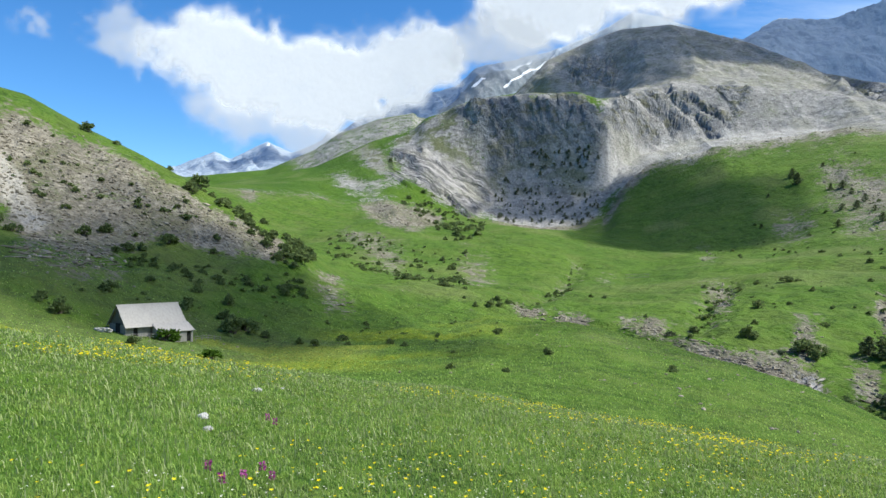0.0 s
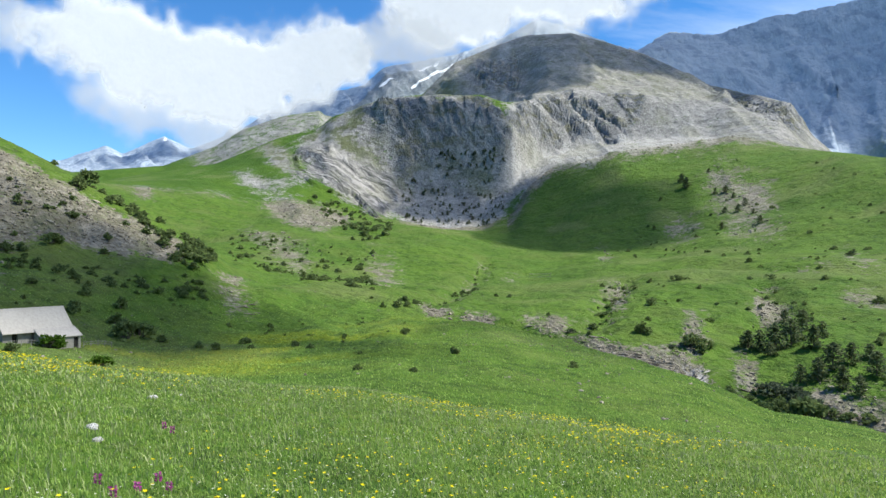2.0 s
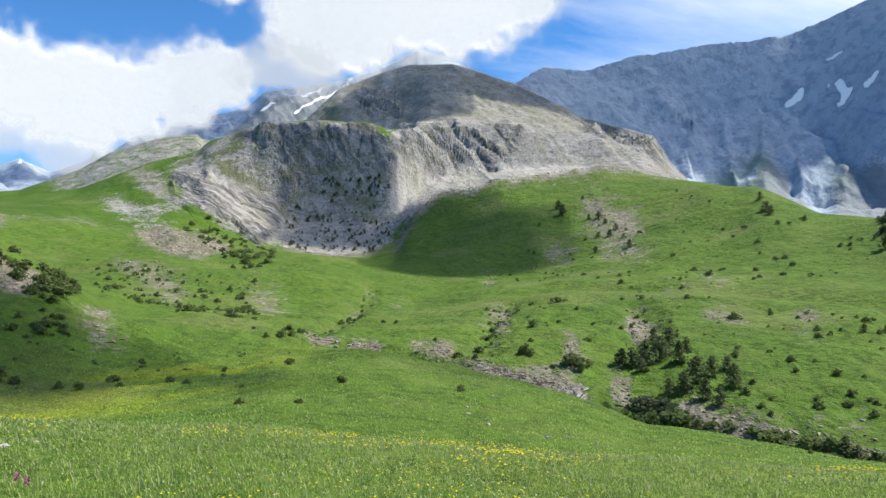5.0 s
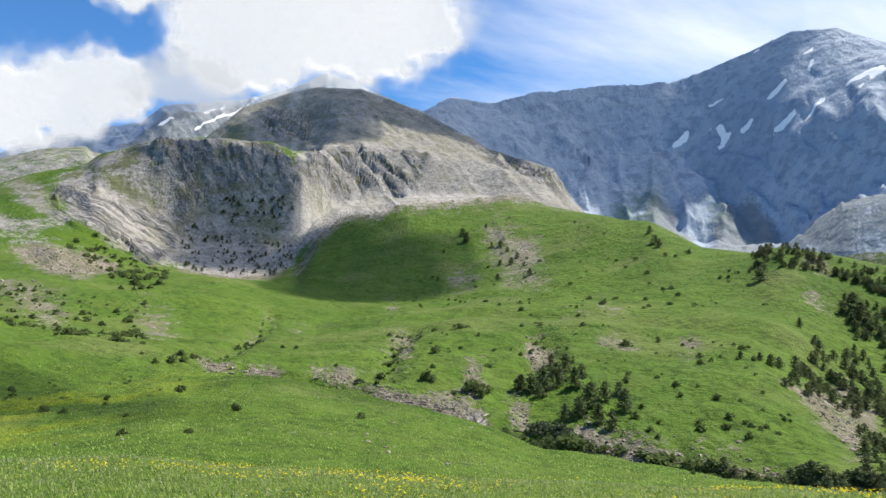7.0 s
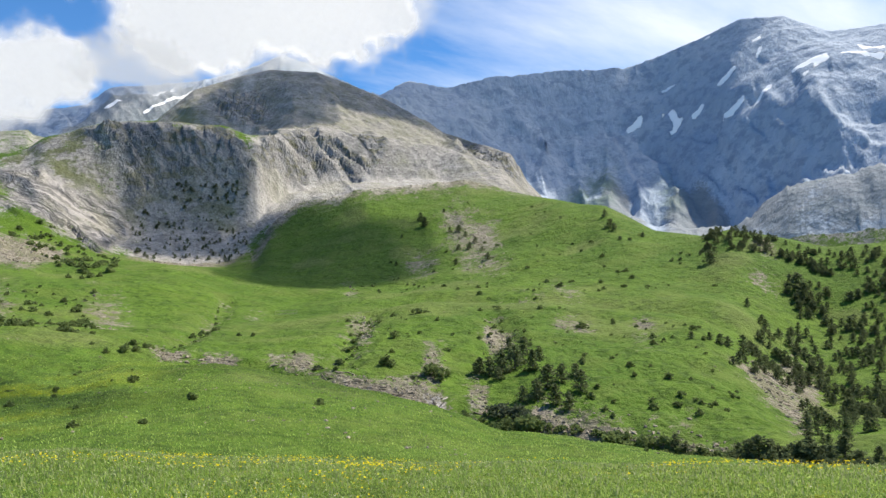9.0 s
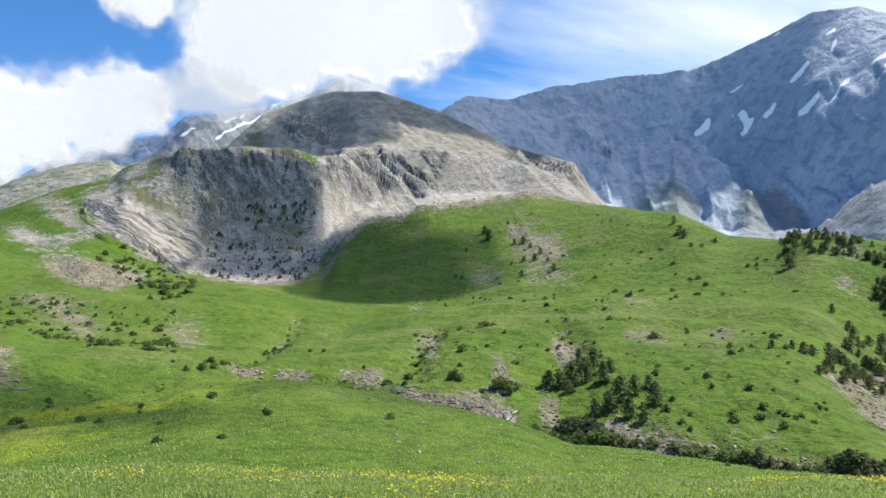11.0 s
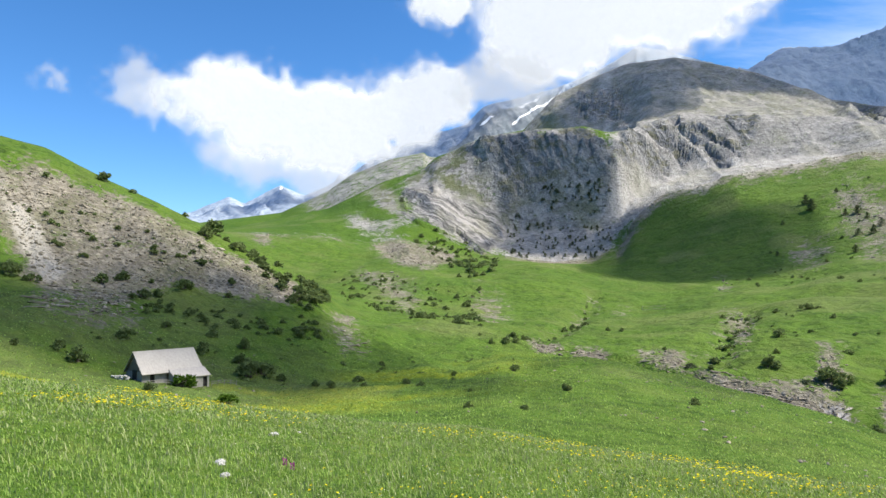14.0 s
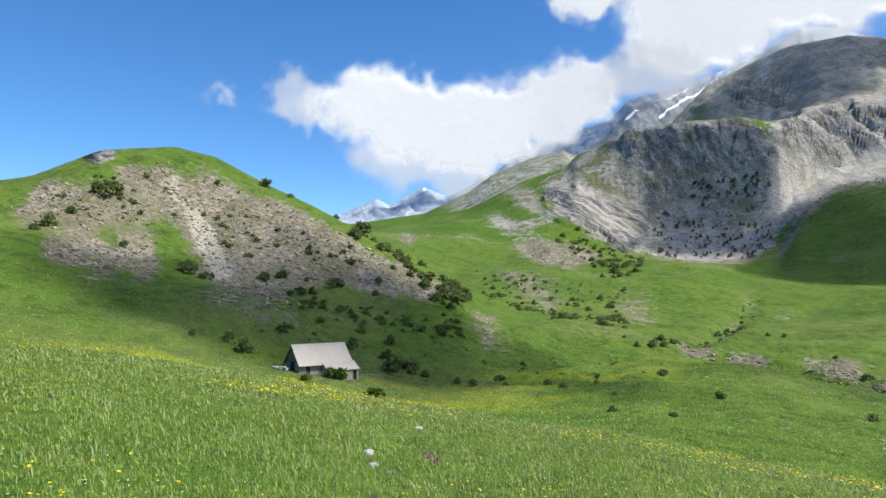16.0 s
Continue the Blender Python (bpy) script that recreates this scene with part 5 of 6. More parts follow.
def fence(label, spots):
    """Rough posts with two rails between them, on the ground."""
    base = Vector(spots[0])
    ob = thing("fence", label, "fence", "", Matrix.Translation(base))
    tops = []
    for p in spots:
        q = Vector(p) - base
        part("post", limb(bmesh.new(), q + Vector((0, 0, -0.4)), q + Vector((0.03, 0.02, 1.15)), 0.075, 0.06, 7), GREY_WOOD, ob)
        tops.append(q)
    for a, b in zip(tops, tops[1:]):
        for h in (0.5, 0.95):
            part("rail", limb(bmesh.new(), a + Vector((0, 0, h)), b + Vector((0, 0, h - 0.03)), 0.05, 0.04, 6), GREY_WOOD, ob)
    return ob


def near_barn(x, y):
    """A place in the barn's own directions, brought down to the ground."""
    p = BARN.matrix_basis @ Vector((x, y, 0))
    b, r = math.degrees(math.atan2(p.x, p.y)), math.hypot(p.x, p.y)
    j = int(round((b - VIEW_LOW) / STEP))
    return Vector((p.x, p.y, float(np.interp(r, DIST[:, j], HIGH[:, j]))))


fence("grey split-rail fence beside the barn's end wall", [near_barn(7.9 + 1.6 * i, -5.4 + 0.25 * i) for i in range(5)])
fence("grey split-rail fence in front of the barn", [near_barn(-5.8 + 1.7 * i, -6.4) for i in range(5)])
stub = thing("dry_stone_wall", "low ruined dry-stone wall beside the barn", "wall", "", Matrix.Translation(near_barn(-9.4, -1.0)))
for i in range(26):
    r = random.Random(i)
    bm = bmesh.new()
    bmesh.ops.create_icosphere(bm, subdivisions=1, radius=0.32)
    for v in bm.verts:
        v.co *= r.uniform(0.75, 1.15)
    bmesh.ops.transform(bm, matrix=pose(-1.6 + 0.42 * (i % 9), 0.5 * r.uniform(-0.5, 0.5), 0.15 + 0.3 * (i // 9), 0, 0, r.uniform(0, 360)) @ Matrix.Diagonal((1.2, 0.9, 0.6, 1)), verts=bm.verts)
    part("stone", bm, STONE, stub)

# ---- trees and bushes ----


def leaf_mesh(name, centres, ways, length, width, material, rng, parent, droop=0.0):
    """A crown of many small sprays: each a bent pair of faces round a centre."""
    n = len(centres)
    c, w = np.array(centres), np.array(ways)
    w = w / np.maximum(np.linalg.norm(w, axis=1, keepdims=True), 1e-6)
    side = np.cross(w, rng.normal(size=(n, 3)))
    side /= np.maximum(np.linalg.norm(side, axis=1, keepdims=True), 1e-6)
    ln = length * rng.uniform(0.6, 1.3, (n, 1))
    wd = width * rng.uniform(0.6, 1.3, (n, 1))
    lift = np.cross(side, w)
    pts = np.stack([c - w * ln * 0.4, c + side * wd * 0.5 + lift * wd * 0.15, c + w * ln * 0.6 - np.array([0, 0, droop]) * ln, c - side * wd * 0.5 + lift * wd * 0.15], 1)
    base = np.arange(n)[:, None] * 4
    tris = np.concatenate([base + np.array([[0, 1, 2]]), base + np.array([[0, 2, 3]])])
    mesh = bpy.data.meshes.new(name)
    mesh.from_pydata(pts.reshape(-1, 3).tolist(), [], tris.tolist())
    mesh.materials.append(material)
    ob = new(name, mesh)
    ob.parent = parent
    return ob


def pine(seed):
    """A mountain pine one metre high: leaning trunk, whorls of limbs, ragged dark crown."""
    rng = np.random.RandomState(seed)
    ob = thing("pine_tree", "dark green mountain pine with a dense ragged crown", "tree")
    bm = bmesh.new()
    lean = rng.uniform(-0.05, 0.05, 2)
    limb(bm, (0, 0, -0.06), (lean[0] * 0.5, lean[1] * 0.5, 0.5), 0.028, 0.018, 7)
    limb(bm, (lean[0] * 0.5, lean[1] * 0.5, 0.5), (lean[0], lean[1], 0.97), 0.018, 0.003, 6)
    cs, ws = [], []
    broad = rng.uniform(0.36, 0.46)
    for i in range(26):
        z = 0.04 + 0.9 * (i / 26) + rng.uniform(-0.02, 0.02)
        reach = broad * (1.05 - z) ** 0.62 * min(1, 0.8 + z * 1.5) * rng.uniform(0.6, 1.2)
        a = i * 2.4 + rng.uniform(-0.5, 0.5)
        s = Vector((lean[0] * z, lean[1] * z, z))
        d = Vector((math.cos(a), math.sin(a), rng.uniform(0.0, 0.35)))
        limb(bm, s, s + d * reach, 0.007, 0.002, 4)
        for k in range(16):
            f = rng.uniform(0.2, 1.08)
            p = s + d * reach * f + Vector(rng.normal(0, 0.045, 3).tolist())
            cs.append(tuple(p))
            ws.append((d.x + rng.normal(0, 0.7), d.y + rng.normal(0, 0.7), 0.25 + rng.normal(0, 0.5)))
    for k in range(26):
        cs.append((lean[0] + rng.normal(0, 0.02), lean[1] + rng.normal(0, 0.02), 0.9 + 0.1 * rng.rand()))
        ws.append((rng.normal(0, 0.5), rng.normal(0, 0.5), 1))
    part("trunk", bm, BARK, ob)
    leaf_mesh("crown", cs, ws, 0.115, 0.082, NEEDLES, rng, ob, 0.1)
    return ob


def bush(seed, leaves, name, label, flat=1.0):
    """A bush one metre high: stems that fan out and an uneven crown with gaps."""
    rng = np.random.RandomState(seed)
    ob = thing(name, label, "bush")
    bm = bmesh.new()
    cs, ws = [], []
    for i in range(17):
        a, t = rng.uniform(0, 6.28), rng.uniform(0.1, 1.5)
        reach = rng.uniform(0.55, 0.95)
        tip = Vector((math.cos(a) * math.sin(t) * reach * 0.75 * flat, math.sin(a) * math.sin(t) * reach * 0.75 * flat, 0.1 + math.cos(t) * reach * 0.8))
        limb(bm, (0.08 * math.cos(a), 0.08 * math.sin(a), -0.05), tip * 0.9, 0.022, 0.008, 4)
        size = rng.uniform(0.16, 0.28)
        for k in range(26):
            v = rng.normal(size=3)
            v *= size * rng.uniform(0.6, 1.15) / np.linalg.norm(v)
            cs.append((tip.x + v[0], tip.y + v[1], max(0.03, tip.z + v[2] * 0.85)))
            ws.append(v / size + rng.normal(0, 0.5, 3))
    part("trunk", bm, BARK, ob)
    leaf_mesh("crown", cs, ws, 0.21, 0.15, leaves, rng, ob)
    return ob


KINDS = {
    "pine": [pine(s) for s in (1, 2, 3, 4, 5, 6)],
    "bush": [bush(s, LEAVES, "bush", "rounded dark green bush on the slope", f) for s, f in ((11, 0.8), (12, 0.95), (13, 0.72), (14, 0.85), (15, 1.05))],
    "willow": [bush(s, PALE_LEAVES, "willow_bush", "pale grey-green willow bush beside the stream", 1.3) for s in (21, 22)],
    "fresh": [bush(s, BRIGHT_LEAVES, "elder_bush", "light green leafy bush near the barn", 1.0) for s in (31, 32)],
}
planted = {k: 0 for k in KINDS}
chance = random.Random(77)


def plant(group, kind, bearing, u, size):
    kinds = KINDS[kind]
    p = height(bearing, u)
    broad = chance.uniform(0.9, 1.25) * {"bush": 1.0, "pine": 1.2}.get(kind, 1.25)
    size = size * (0.74 if kind == "pine" else 0.8 if group == "bushes on the rubble slope" else 0.95)
    m = Matrix.Translation(p - Vector((0, 0, 0.03 * size))) @ Matrix.Rotation(chance.uniform(0, 6.28), 4, "Z") @ Matrix.Diagonal((size * broad, size * broad, size, 1))
    ob = copy_thing(kinds[planted[kind] % len(kinds)], m)
    planted[kind] += 1
    tagged(ob, ob["label"] if kind in ("willow", "fresh") else ("dark ragged pine, " if kind == "pine" else "rounded green bush, ") + group, "", group)


def grove(group, kind, spots):
    for bearing, u, size in spots:
        plant(group, kind, bearing, u, size)


SCRUB, FAR_PINES = [], []


def wood(group, kind, count, low, high, poly):
    """Scatters trees over a patch of the plan."""
    b0, b1 = min(p[0] for p in poly), max(p[0] for p in poly)
    u0, u1 = min(p[1] for p in poly), max(p[1] for p in poly)
    done = 0
    for _ in range(count * 40):
        b, u = chance.uniform(b0, b1), chance.uniform(u0, u1)
        odd = False
        for (x0, y0), (x1, y1) in zip(poly, poly[1:] + poly[:1]):
            if (y0 > u) != (y1 > u) and b < x0 + (u - y0) / (y1 - y0) * (x1 - x0):
                odd = not odd
        if odd and kind in ("bush", "far"):
            p = height(b, u)
            (SCRUB if kind == "bush" else FAR_PINES).append((p.x, p.y, p.z, low + (high - low) * chance.random() ** 1.6, chance.uniform(0, 6.28), chance.randrange(30)))
            done += 1
        elif odd:
            plant(group, kind, b, u, low + (high - low) * chance.random() ** 1.6)
            done += 1
        if done == count:
            return


grove("pines above the stream", "pine", [(32.91, 5.212, 8.5), (33.77, 5.204, 9.5), (34.72, 5.228, 12.8), (35.90, 5.266, 12.0), (35.44,
      5.411, 8.3), (36.61, 5.374, 10.4), (37.44, 5.226, 10.5), (38.01, 5.327, 7.8), (34.48, 5.174, 6.2), (36.58, 5.071, 7.6), (37.74, 5.086,
      9.5), (38.67, 5.130, 10.8), (39.35, 5.067, 9.3), (40.48, 5.053, 7.3), (41.40, 5.143, 9.7), (39.82, 5.171, 9.0), (32.58, 5.247, 6.5),
      (40.97, 5.219, 6.2)])
grove("pines along the stream", "pine", [(53.49, 4.466, 7.2), (54.23, 4.397, 8.0), (54.96, 4.424, 9.6), (55.69, 4.413, 8.8), (56.41, 4.456,
      6.4), (57.11, 4.463, 7.1), (57.80, 4.474, 7.9), (58.66, 4.495, 7.9), (59.33, 4.512, 7.1), (49.60, 4.454, 4.9), (48.80, 4.575, 5.8),
      (52.80, 4.341, 4.5)])
grove("bushes along the stream", "bush", [(33.99, 3.000, 4.1), (35.16, 4.338, 5.6), (36.33, 4.427, 5.9), (37.25, 4.422, 6.6), (38.18, 4.622,
      4.9), (50.79, 4.446, 3.9), (47.99, 4.568, 4.3), (46.11, 4.494, 4.0), (43.97, 4.375, 4.7), (44.62, 4.369, 3.6), (31.62, 3.000, 1.6),
      (47.15, 3.000, 1.8), (29.46, 5.118, 4.1), (28.73, 5.138, 5.0), (29.70, 5.149, 4.2)])
grove("willows along the stream", "willow", [(34.70, 5.004, 4.0), (35.87, 4.952, 4.7), (36.80, 4.860, 4.3), (19.08, 4.972, 2.1), (27.29,
      5.086, 1.6)])
grove("bushes round the barn", "bush", [(-30.14, 3.338, 3.7), (-31.27, 3.507, 2.2), (-34.10, 3.489, 1.6), (-26.76, 3.815, 3.0), (-23.96,
      4.217, 2.0), (-20.38, 4.115, 3.0), (-21.10, 3.779, 3.4), (-17.97, 3.902, 3.3), (-17.48, 3.319, 5.1), (-16.51, 3.381, 4.5), (-18.21,
      3.605, 3.1), (-14.96, 3.256, 2.1), (-12.14, 2.905, 1.6), (-10.89, 2.859, 1.8), (-8.61, 2.942, 2.0), (-4.46, 2.717, 1.3), (-6.57,
      3.506, 1.4), (-25.04, 2.900, 1.8)])
grove("light green bushes round the barn", "fresh", [(-22.55, 2.943, 3.1), (-19.21, 2.707, 2.1)])
grove("bushes on the rubble slope", "bush", [(-28.44, 5.830, 5.4), (-26.42, 5.873, 3.0), (-22.60, 5.985, 2.7), (-20.42, 5.868, 8.0),
      (-21.00, 5.731, 5.4), (-25.63, 5.003, 3.9), (-22.70, 5.103, 5.2), (-24.55, 5.033, 3.5), (-28.52, 5.066, 4.7), (-27.05, 5.126, 3.7),
      (-34.63, 5.012, 5.3), (-33.07, 4.961, 3.8), (-44.40, 5.219, 5.8), (-40.27, 5.443, 7.9), (-41.06, 5.458, 6.0), (-39.22, 5.128, 3.0),
      (-21.38, 5.412, 3.1), (-18.95, 5.307, 3.0), (-19.19, 5.139, 2.5), (-33.43, 5.392, 1.9), (-30.09, 5.459, 1.9), (-27.54, 5.318, 2.0),
      (-25.03, 5.137, 2.0), (-45.29, 5.177, 2.8), (-42.96, 5.326, 3.5), (-38.07, 5.344, 2.7), (-31.40, 5.222, 2.1)])
grove("lone bushes on the pasture", "bush", [(0.76, 2.274, 1.0), (5.64, 2.228, 0.7), (9.23, 2.375, 1.2), (4.72, 2.639, 1.6), (-0.32, 2.799,
      0.9), (19.30, 2.450, 1.3), (4.79, 4.434, 3.2), (5.66, 4.560, 2.3), (4.12, 3.737, 2.6), (0.71, 6.288, 4.1), (-0.02, 6.432, 3.3), (1.89,
      4.377, 1.3), (-3.63, 6.587, 2.3)])
grove("lone bushes on the knoll", "bush", [(25.56, 5.386, 3.5), (27.49, 5.823, 3.9), (24.86, 5.112, 4.7), (25.33, 5.225, 2.0), (2.91, 3.781,
      2.1), (4.99, 3.854, 2.2), (5.82, 4.711, 3.3), (12.68, 5.567, 2.0), (13.84, 5.434, 1.9), (17.16, 5.103, 1.4), (30.65, 5.487, 1.8),
      (37.76, 5.226, 2.1), (41.58, 5.750, 3.9), (44.17, 5.827, 2.0), (45.81, 5.280, 1.9), (48.54, 5.304, 2.5), (49.11, 5.161, 1.9), (43.37,
      5.059, 1.8), (44.01, 5.043, 1.4), (46.52, 2.602, 0.9), (19.39, 2.467, 1.1), (20.67, 4.915, 1.7), (9.02, 2.385, 1.1), (4.88, 2.656,
      1.7), (-4.44, 2.722, 1.5), (-0.33, 2.761, 1.3), (5.56, 2.227, 0.8)])
grove("trees on the stony rise", "pine", [(28.18, 7.551, 16.8), (27.83, 7.602, 13.8), (30.39, 7.489, 9.1), (31.18, 7.486, 10.4), (32.10,
      7.307, 10.4), (32.59, 7.366, 9.6), (33.70, 7.187, 9.5), (30.89, 7.199, 8.6), (31.76, 7.416, 8.7), (33.22, 7.292, 6.8), (29.90, 7.638,
      7.0), (31.13, 7.311, 8.1), (25.74, 7.242, 5.6), (26.21, 7.490, 5.8), (43.67, 7.619, 10.5), (44.10, 7.517, 12.2), (44.36, 7.490, 10.9),
      (44.87, 7.378, 5.2), (46.72, 7.548, 6.4), (39.70, 6.595, 4.3), (39.93, 6.684, 4.8), (-4.69, 8.537, 10.0)])
grove("trees at the edge of the wood", "pine", [(51.85, 7.317, 14.5), (52.16, 7.466, 8.5), (54.46, 6.808, 7.5), (57.25, 7.242, 10.1),
      (57.97, 7.303, 17.1), (58.47, 7.260, 16.0), (58.96, 7.194, 9.8), (53.34, 5.609, 4.7), (53.73, 5.691, 5.9), (54.83, 5.709, 6.3),
      (55.60, 6.016, 7.7), (56.48, 6.069, 6.7), (56.36, 6.361, 6.9), (52.43, 5.778, 6.2), (51.66, 5.759, 4.6), (53.01, 5.823, 5.7), (50.26,
      5.680, 4.0), (54.54, 6.116, 7.6)])
for kind, count in (("pine", 90), ("far", 230)):
    wood("pines of the steep wood", kind, count, 3.2, 7, [(53.4, 5.72), (55.1, 6.60), (58.2, 6.97), (67.0, 7.07), (67.0, 5.24), (60.9, 5.95), (58.8, 6.27), (55.7, 5.82)])
wood("pines of the upper wood", "far", 90, 5, 9, [(57.3, 7.36), (67.0, 7.50), (67.0, 7.07), (58.2, 6.97)])
wood("pines on the ridge", "far", 190, 4, 8, [(51.1, 7.43), (51.6, 7.93), (54.9, 7.84), (67.0, 7.69), (67.0, 7.43), (59.4, 7.51), (56.4,
     7.55)])
wood("pines beside the rubble gully", "far", 80, 3, 6.5, [(56.7, 5.97), (59.2, 6.68), (63.2, 7.0), (62.9, 5.22), (60.0, 5.05), (58.3, 5.22), (57.2, 5.64)])
wood("pines of the lower wood", "pine", 50, 4, 8, [(52.7, 3.00), (53.2, 5.03), (57.1, 5.06), (67.0, 5.10), (67.0, 3.00), (56.3, 3.00)])
wood("trees at the foot of the cliff", "far", 40, 4, 8, [(7.5, 8.62), (13.2, 8.66), (13.4, 8.56), (7.5, 8.56)])
wood("trees below the cliff", "far", 130, 3, 8, [(3.9, 8.51), (8.7, 8.58), (13.3, 8.55), (13.5, 7.93), (9.3, 8.01), (4.9, 8.01)])
wood("bushes below the cliff", "bush", 60, 2, 6, [(-4.0, 8.03), (-0.5, 8.16), (1.5, 8.08), (3.0, 7.80), (1.2, 7.21), (-2.4, 7.62)])
wood("bushes on the spur", "bush", 26, 3, 6, [(-0.8, 7.20), (3.7, 7.45), (4.1, 6.95), (0.4, 6.85)])
wood("bushes on the hill flank", "bush", 120, 1.0, 3.6, [(-20.4, 5.91), (-17.5, 6.00), (-12.6, 6.00), (-10.6, 6.05), (-12.6, 5.03), (-14.6,
     5.38), (-18.0, 5.76)])
wood("bushes at the hill foot", "bush", 70, 0.8, 2.4, [(-27.0, 5.06), (-17.5, 4.96), (-11.6, 5.09), (-11.2, 4.32), (-20.4, 4.27), (-26.1,
     4.55)])
wood("bushes on the rubble slope", "bush", 90, 0.6, 2.2, [(-45.4, 5.63), (-34.8, 5.67), (-24.3, 5.65), (-16.5, 5.64), (-27.0, 5.11), (-34.7,
     5.28), (-45.3, 5.24)])
wood("bushes on the green spur", "bush", 170, 0.8, 3.2, [(-10.6, 7.36), (-2.9, 6.77), (2.6, 6.49), (2.1, 5.00), (-5.3, 6.06), (-9.7, 6.25)])
wood("bushes on the knoll", "bush", 120, 0.6, 2.4, [(19.7, 5.75), (31.9, 5.95), (49.9, 5.96), (54.5, 5.69), (54.3, 5.15), (43.4, 5.07),
     (30.9, 5.14)])
wood("bushes on the high pasture", "bush", 100, 1.0, 3.2, [(18.2, 7.07), (31.9, 7.75), (41.4, 7.68), (51.3, 7.66), (53.9, 7.03), (36.6,
     6.23)])
wood("bushes in the ravine", "bush", 26, 1.0, 2.6, [(20.2, 5.05), (23.2, 5.9), (24.2, 5.9), (21.6, 5.05)])
wood("bushes in the upper ravine", "bush", 22, 1.0, 2.6, [(6.6, 4.95), (9.0, 5.6), (11.2, 6.5), (12.2, 6.5), (10.2, 5.6), (8.0, 4.95)])
wood("bushes of the hollow", "bush", 40, 0.4, 1.2, [(-32.4, 3.81), (-12.6, 4.27), (6.1, 2.91), (17.8, 2.55), (6.0, 2.31), (-12.6, 2.84),
     (-20.4, 3.46)])
wood("bushes along the stream", "bush", 80, 1.2, 3.0, [(30.4, 4.51), (36.6, 4.40), (45.5, 4.40), (53.5, 2.92), (53.5, 4.62), (43.3, 4.79),
     (34.7, 5.00)])


def gather(name, spots, kinds, thin, wide, label, category):
    """Plants that nobody could count, merged into one mesh with the materials of their parts."""
    vs, fs, ms, k = [], [], [], 0
    shapes, mats = [], []
    for ob in kinds:
        bits = []
        for o in ob.children:
            me = o.data
            co = np.zeros(3 * len(me.vertices))
            me.vertices.foreach_get("co", co)
            co = co.reshape(-1, 3)
            if me.materials[0] not in mats:
                mats.append(me.materials[0])
            if o.name.startswith("crown"):
                q = co.reshape(-1, 4, 3)[::thin]
                q = q.mean(1, keepdims=True) + (1 + 0.25 * (thin - 1)) * (q - q.mean(1, keepdims=True))
                bits.append((q.reshape(-1, 3), np.arange(4 * len(q)).reshape(-1, 4).tolist(), mats.index(me.materials[0])))
            elif thin < 3:
                bits.append((co, [list(f.vertices) for f in me.polygons], mats.index(me.materials[0])))
        shapes.append(bits)
    for x, y, z, size, turn, kind in spots:
        for co, faces, mat in shapes[kind % len(shapes)]:
            c = co * (0.85 if thin == 2 else 1.0) * size * np.array([wide, wide, 1.0])
            vs.append(np.stack([c[:, 0] * math.cos(turn) - c[:, 1] * math.sin(turn) + x, c[:, 0] * math.sin(turn) + c[:, 1] * math.cos(turn) + y, c[:, 2] + z - 0.04 * size], -1))
            fs += [[v + k for v in f] for f in faces]
            ms += [mat] * len(faces)
            k += len(co)
    mesh = bpy.data.meshes.new(name)
    mesh.from_pydata(np.concatenate(vs).tolist(), [], fs)
    for m in mats:
        mesh.materials.append(m)
    mesh.polygons.foreach_set("material_index", ms)
    tagged(new(name, mesh), label, category, "", "stuff")


gather("scrub", SCRUB, KINDS["bush"], 4, 1.2, "small green bushes scattered over the slopes", "bushes")
gather("far_pines", FAR_PINES, KINDS["pine"], 2, 1.3, "dark mountain pines on the far ridge and below the cliff", "trees")
for kinds in KINDS.values():
    for ob in kinds:
        for o in (*ob.children_recursive, ob):
            bpy.data.objects.remove(o)

# ---- loose rock on the slopes ----


def strew(rng, count, near, far, weight):
    """Places on the land between two u, more where the weight is greater."""
    lo, hi = int(np.searchsorted(ROWS, near)), int(np.searchsorted(ROWS, far))
    n = int((VIEW_HIGH - VIEW_LOW) / STEP)
    area = np.abs(np.diff(DIST, axis=0))[lo:hi, :n] * DIST[lo:hi, :n]
    w = (weight[lo:hi, :n] * area).ravel()
    at = rng.choice(len(w), count, p=w / w.sum())
    i, j = lo + at // n, at % n
    f, g = rng.rand(count), rng.rand(count)

    def mid(a):
        return (a[i, j] * (1 - f) + a[i + 1, j] * f) * (1 - g) + (a[i, j + 1] * (1 - f) + a[i + 1, j + 1] * f) * g
    return np.stack([mid(PX), mid(PY), mid(HIGH)], -1)


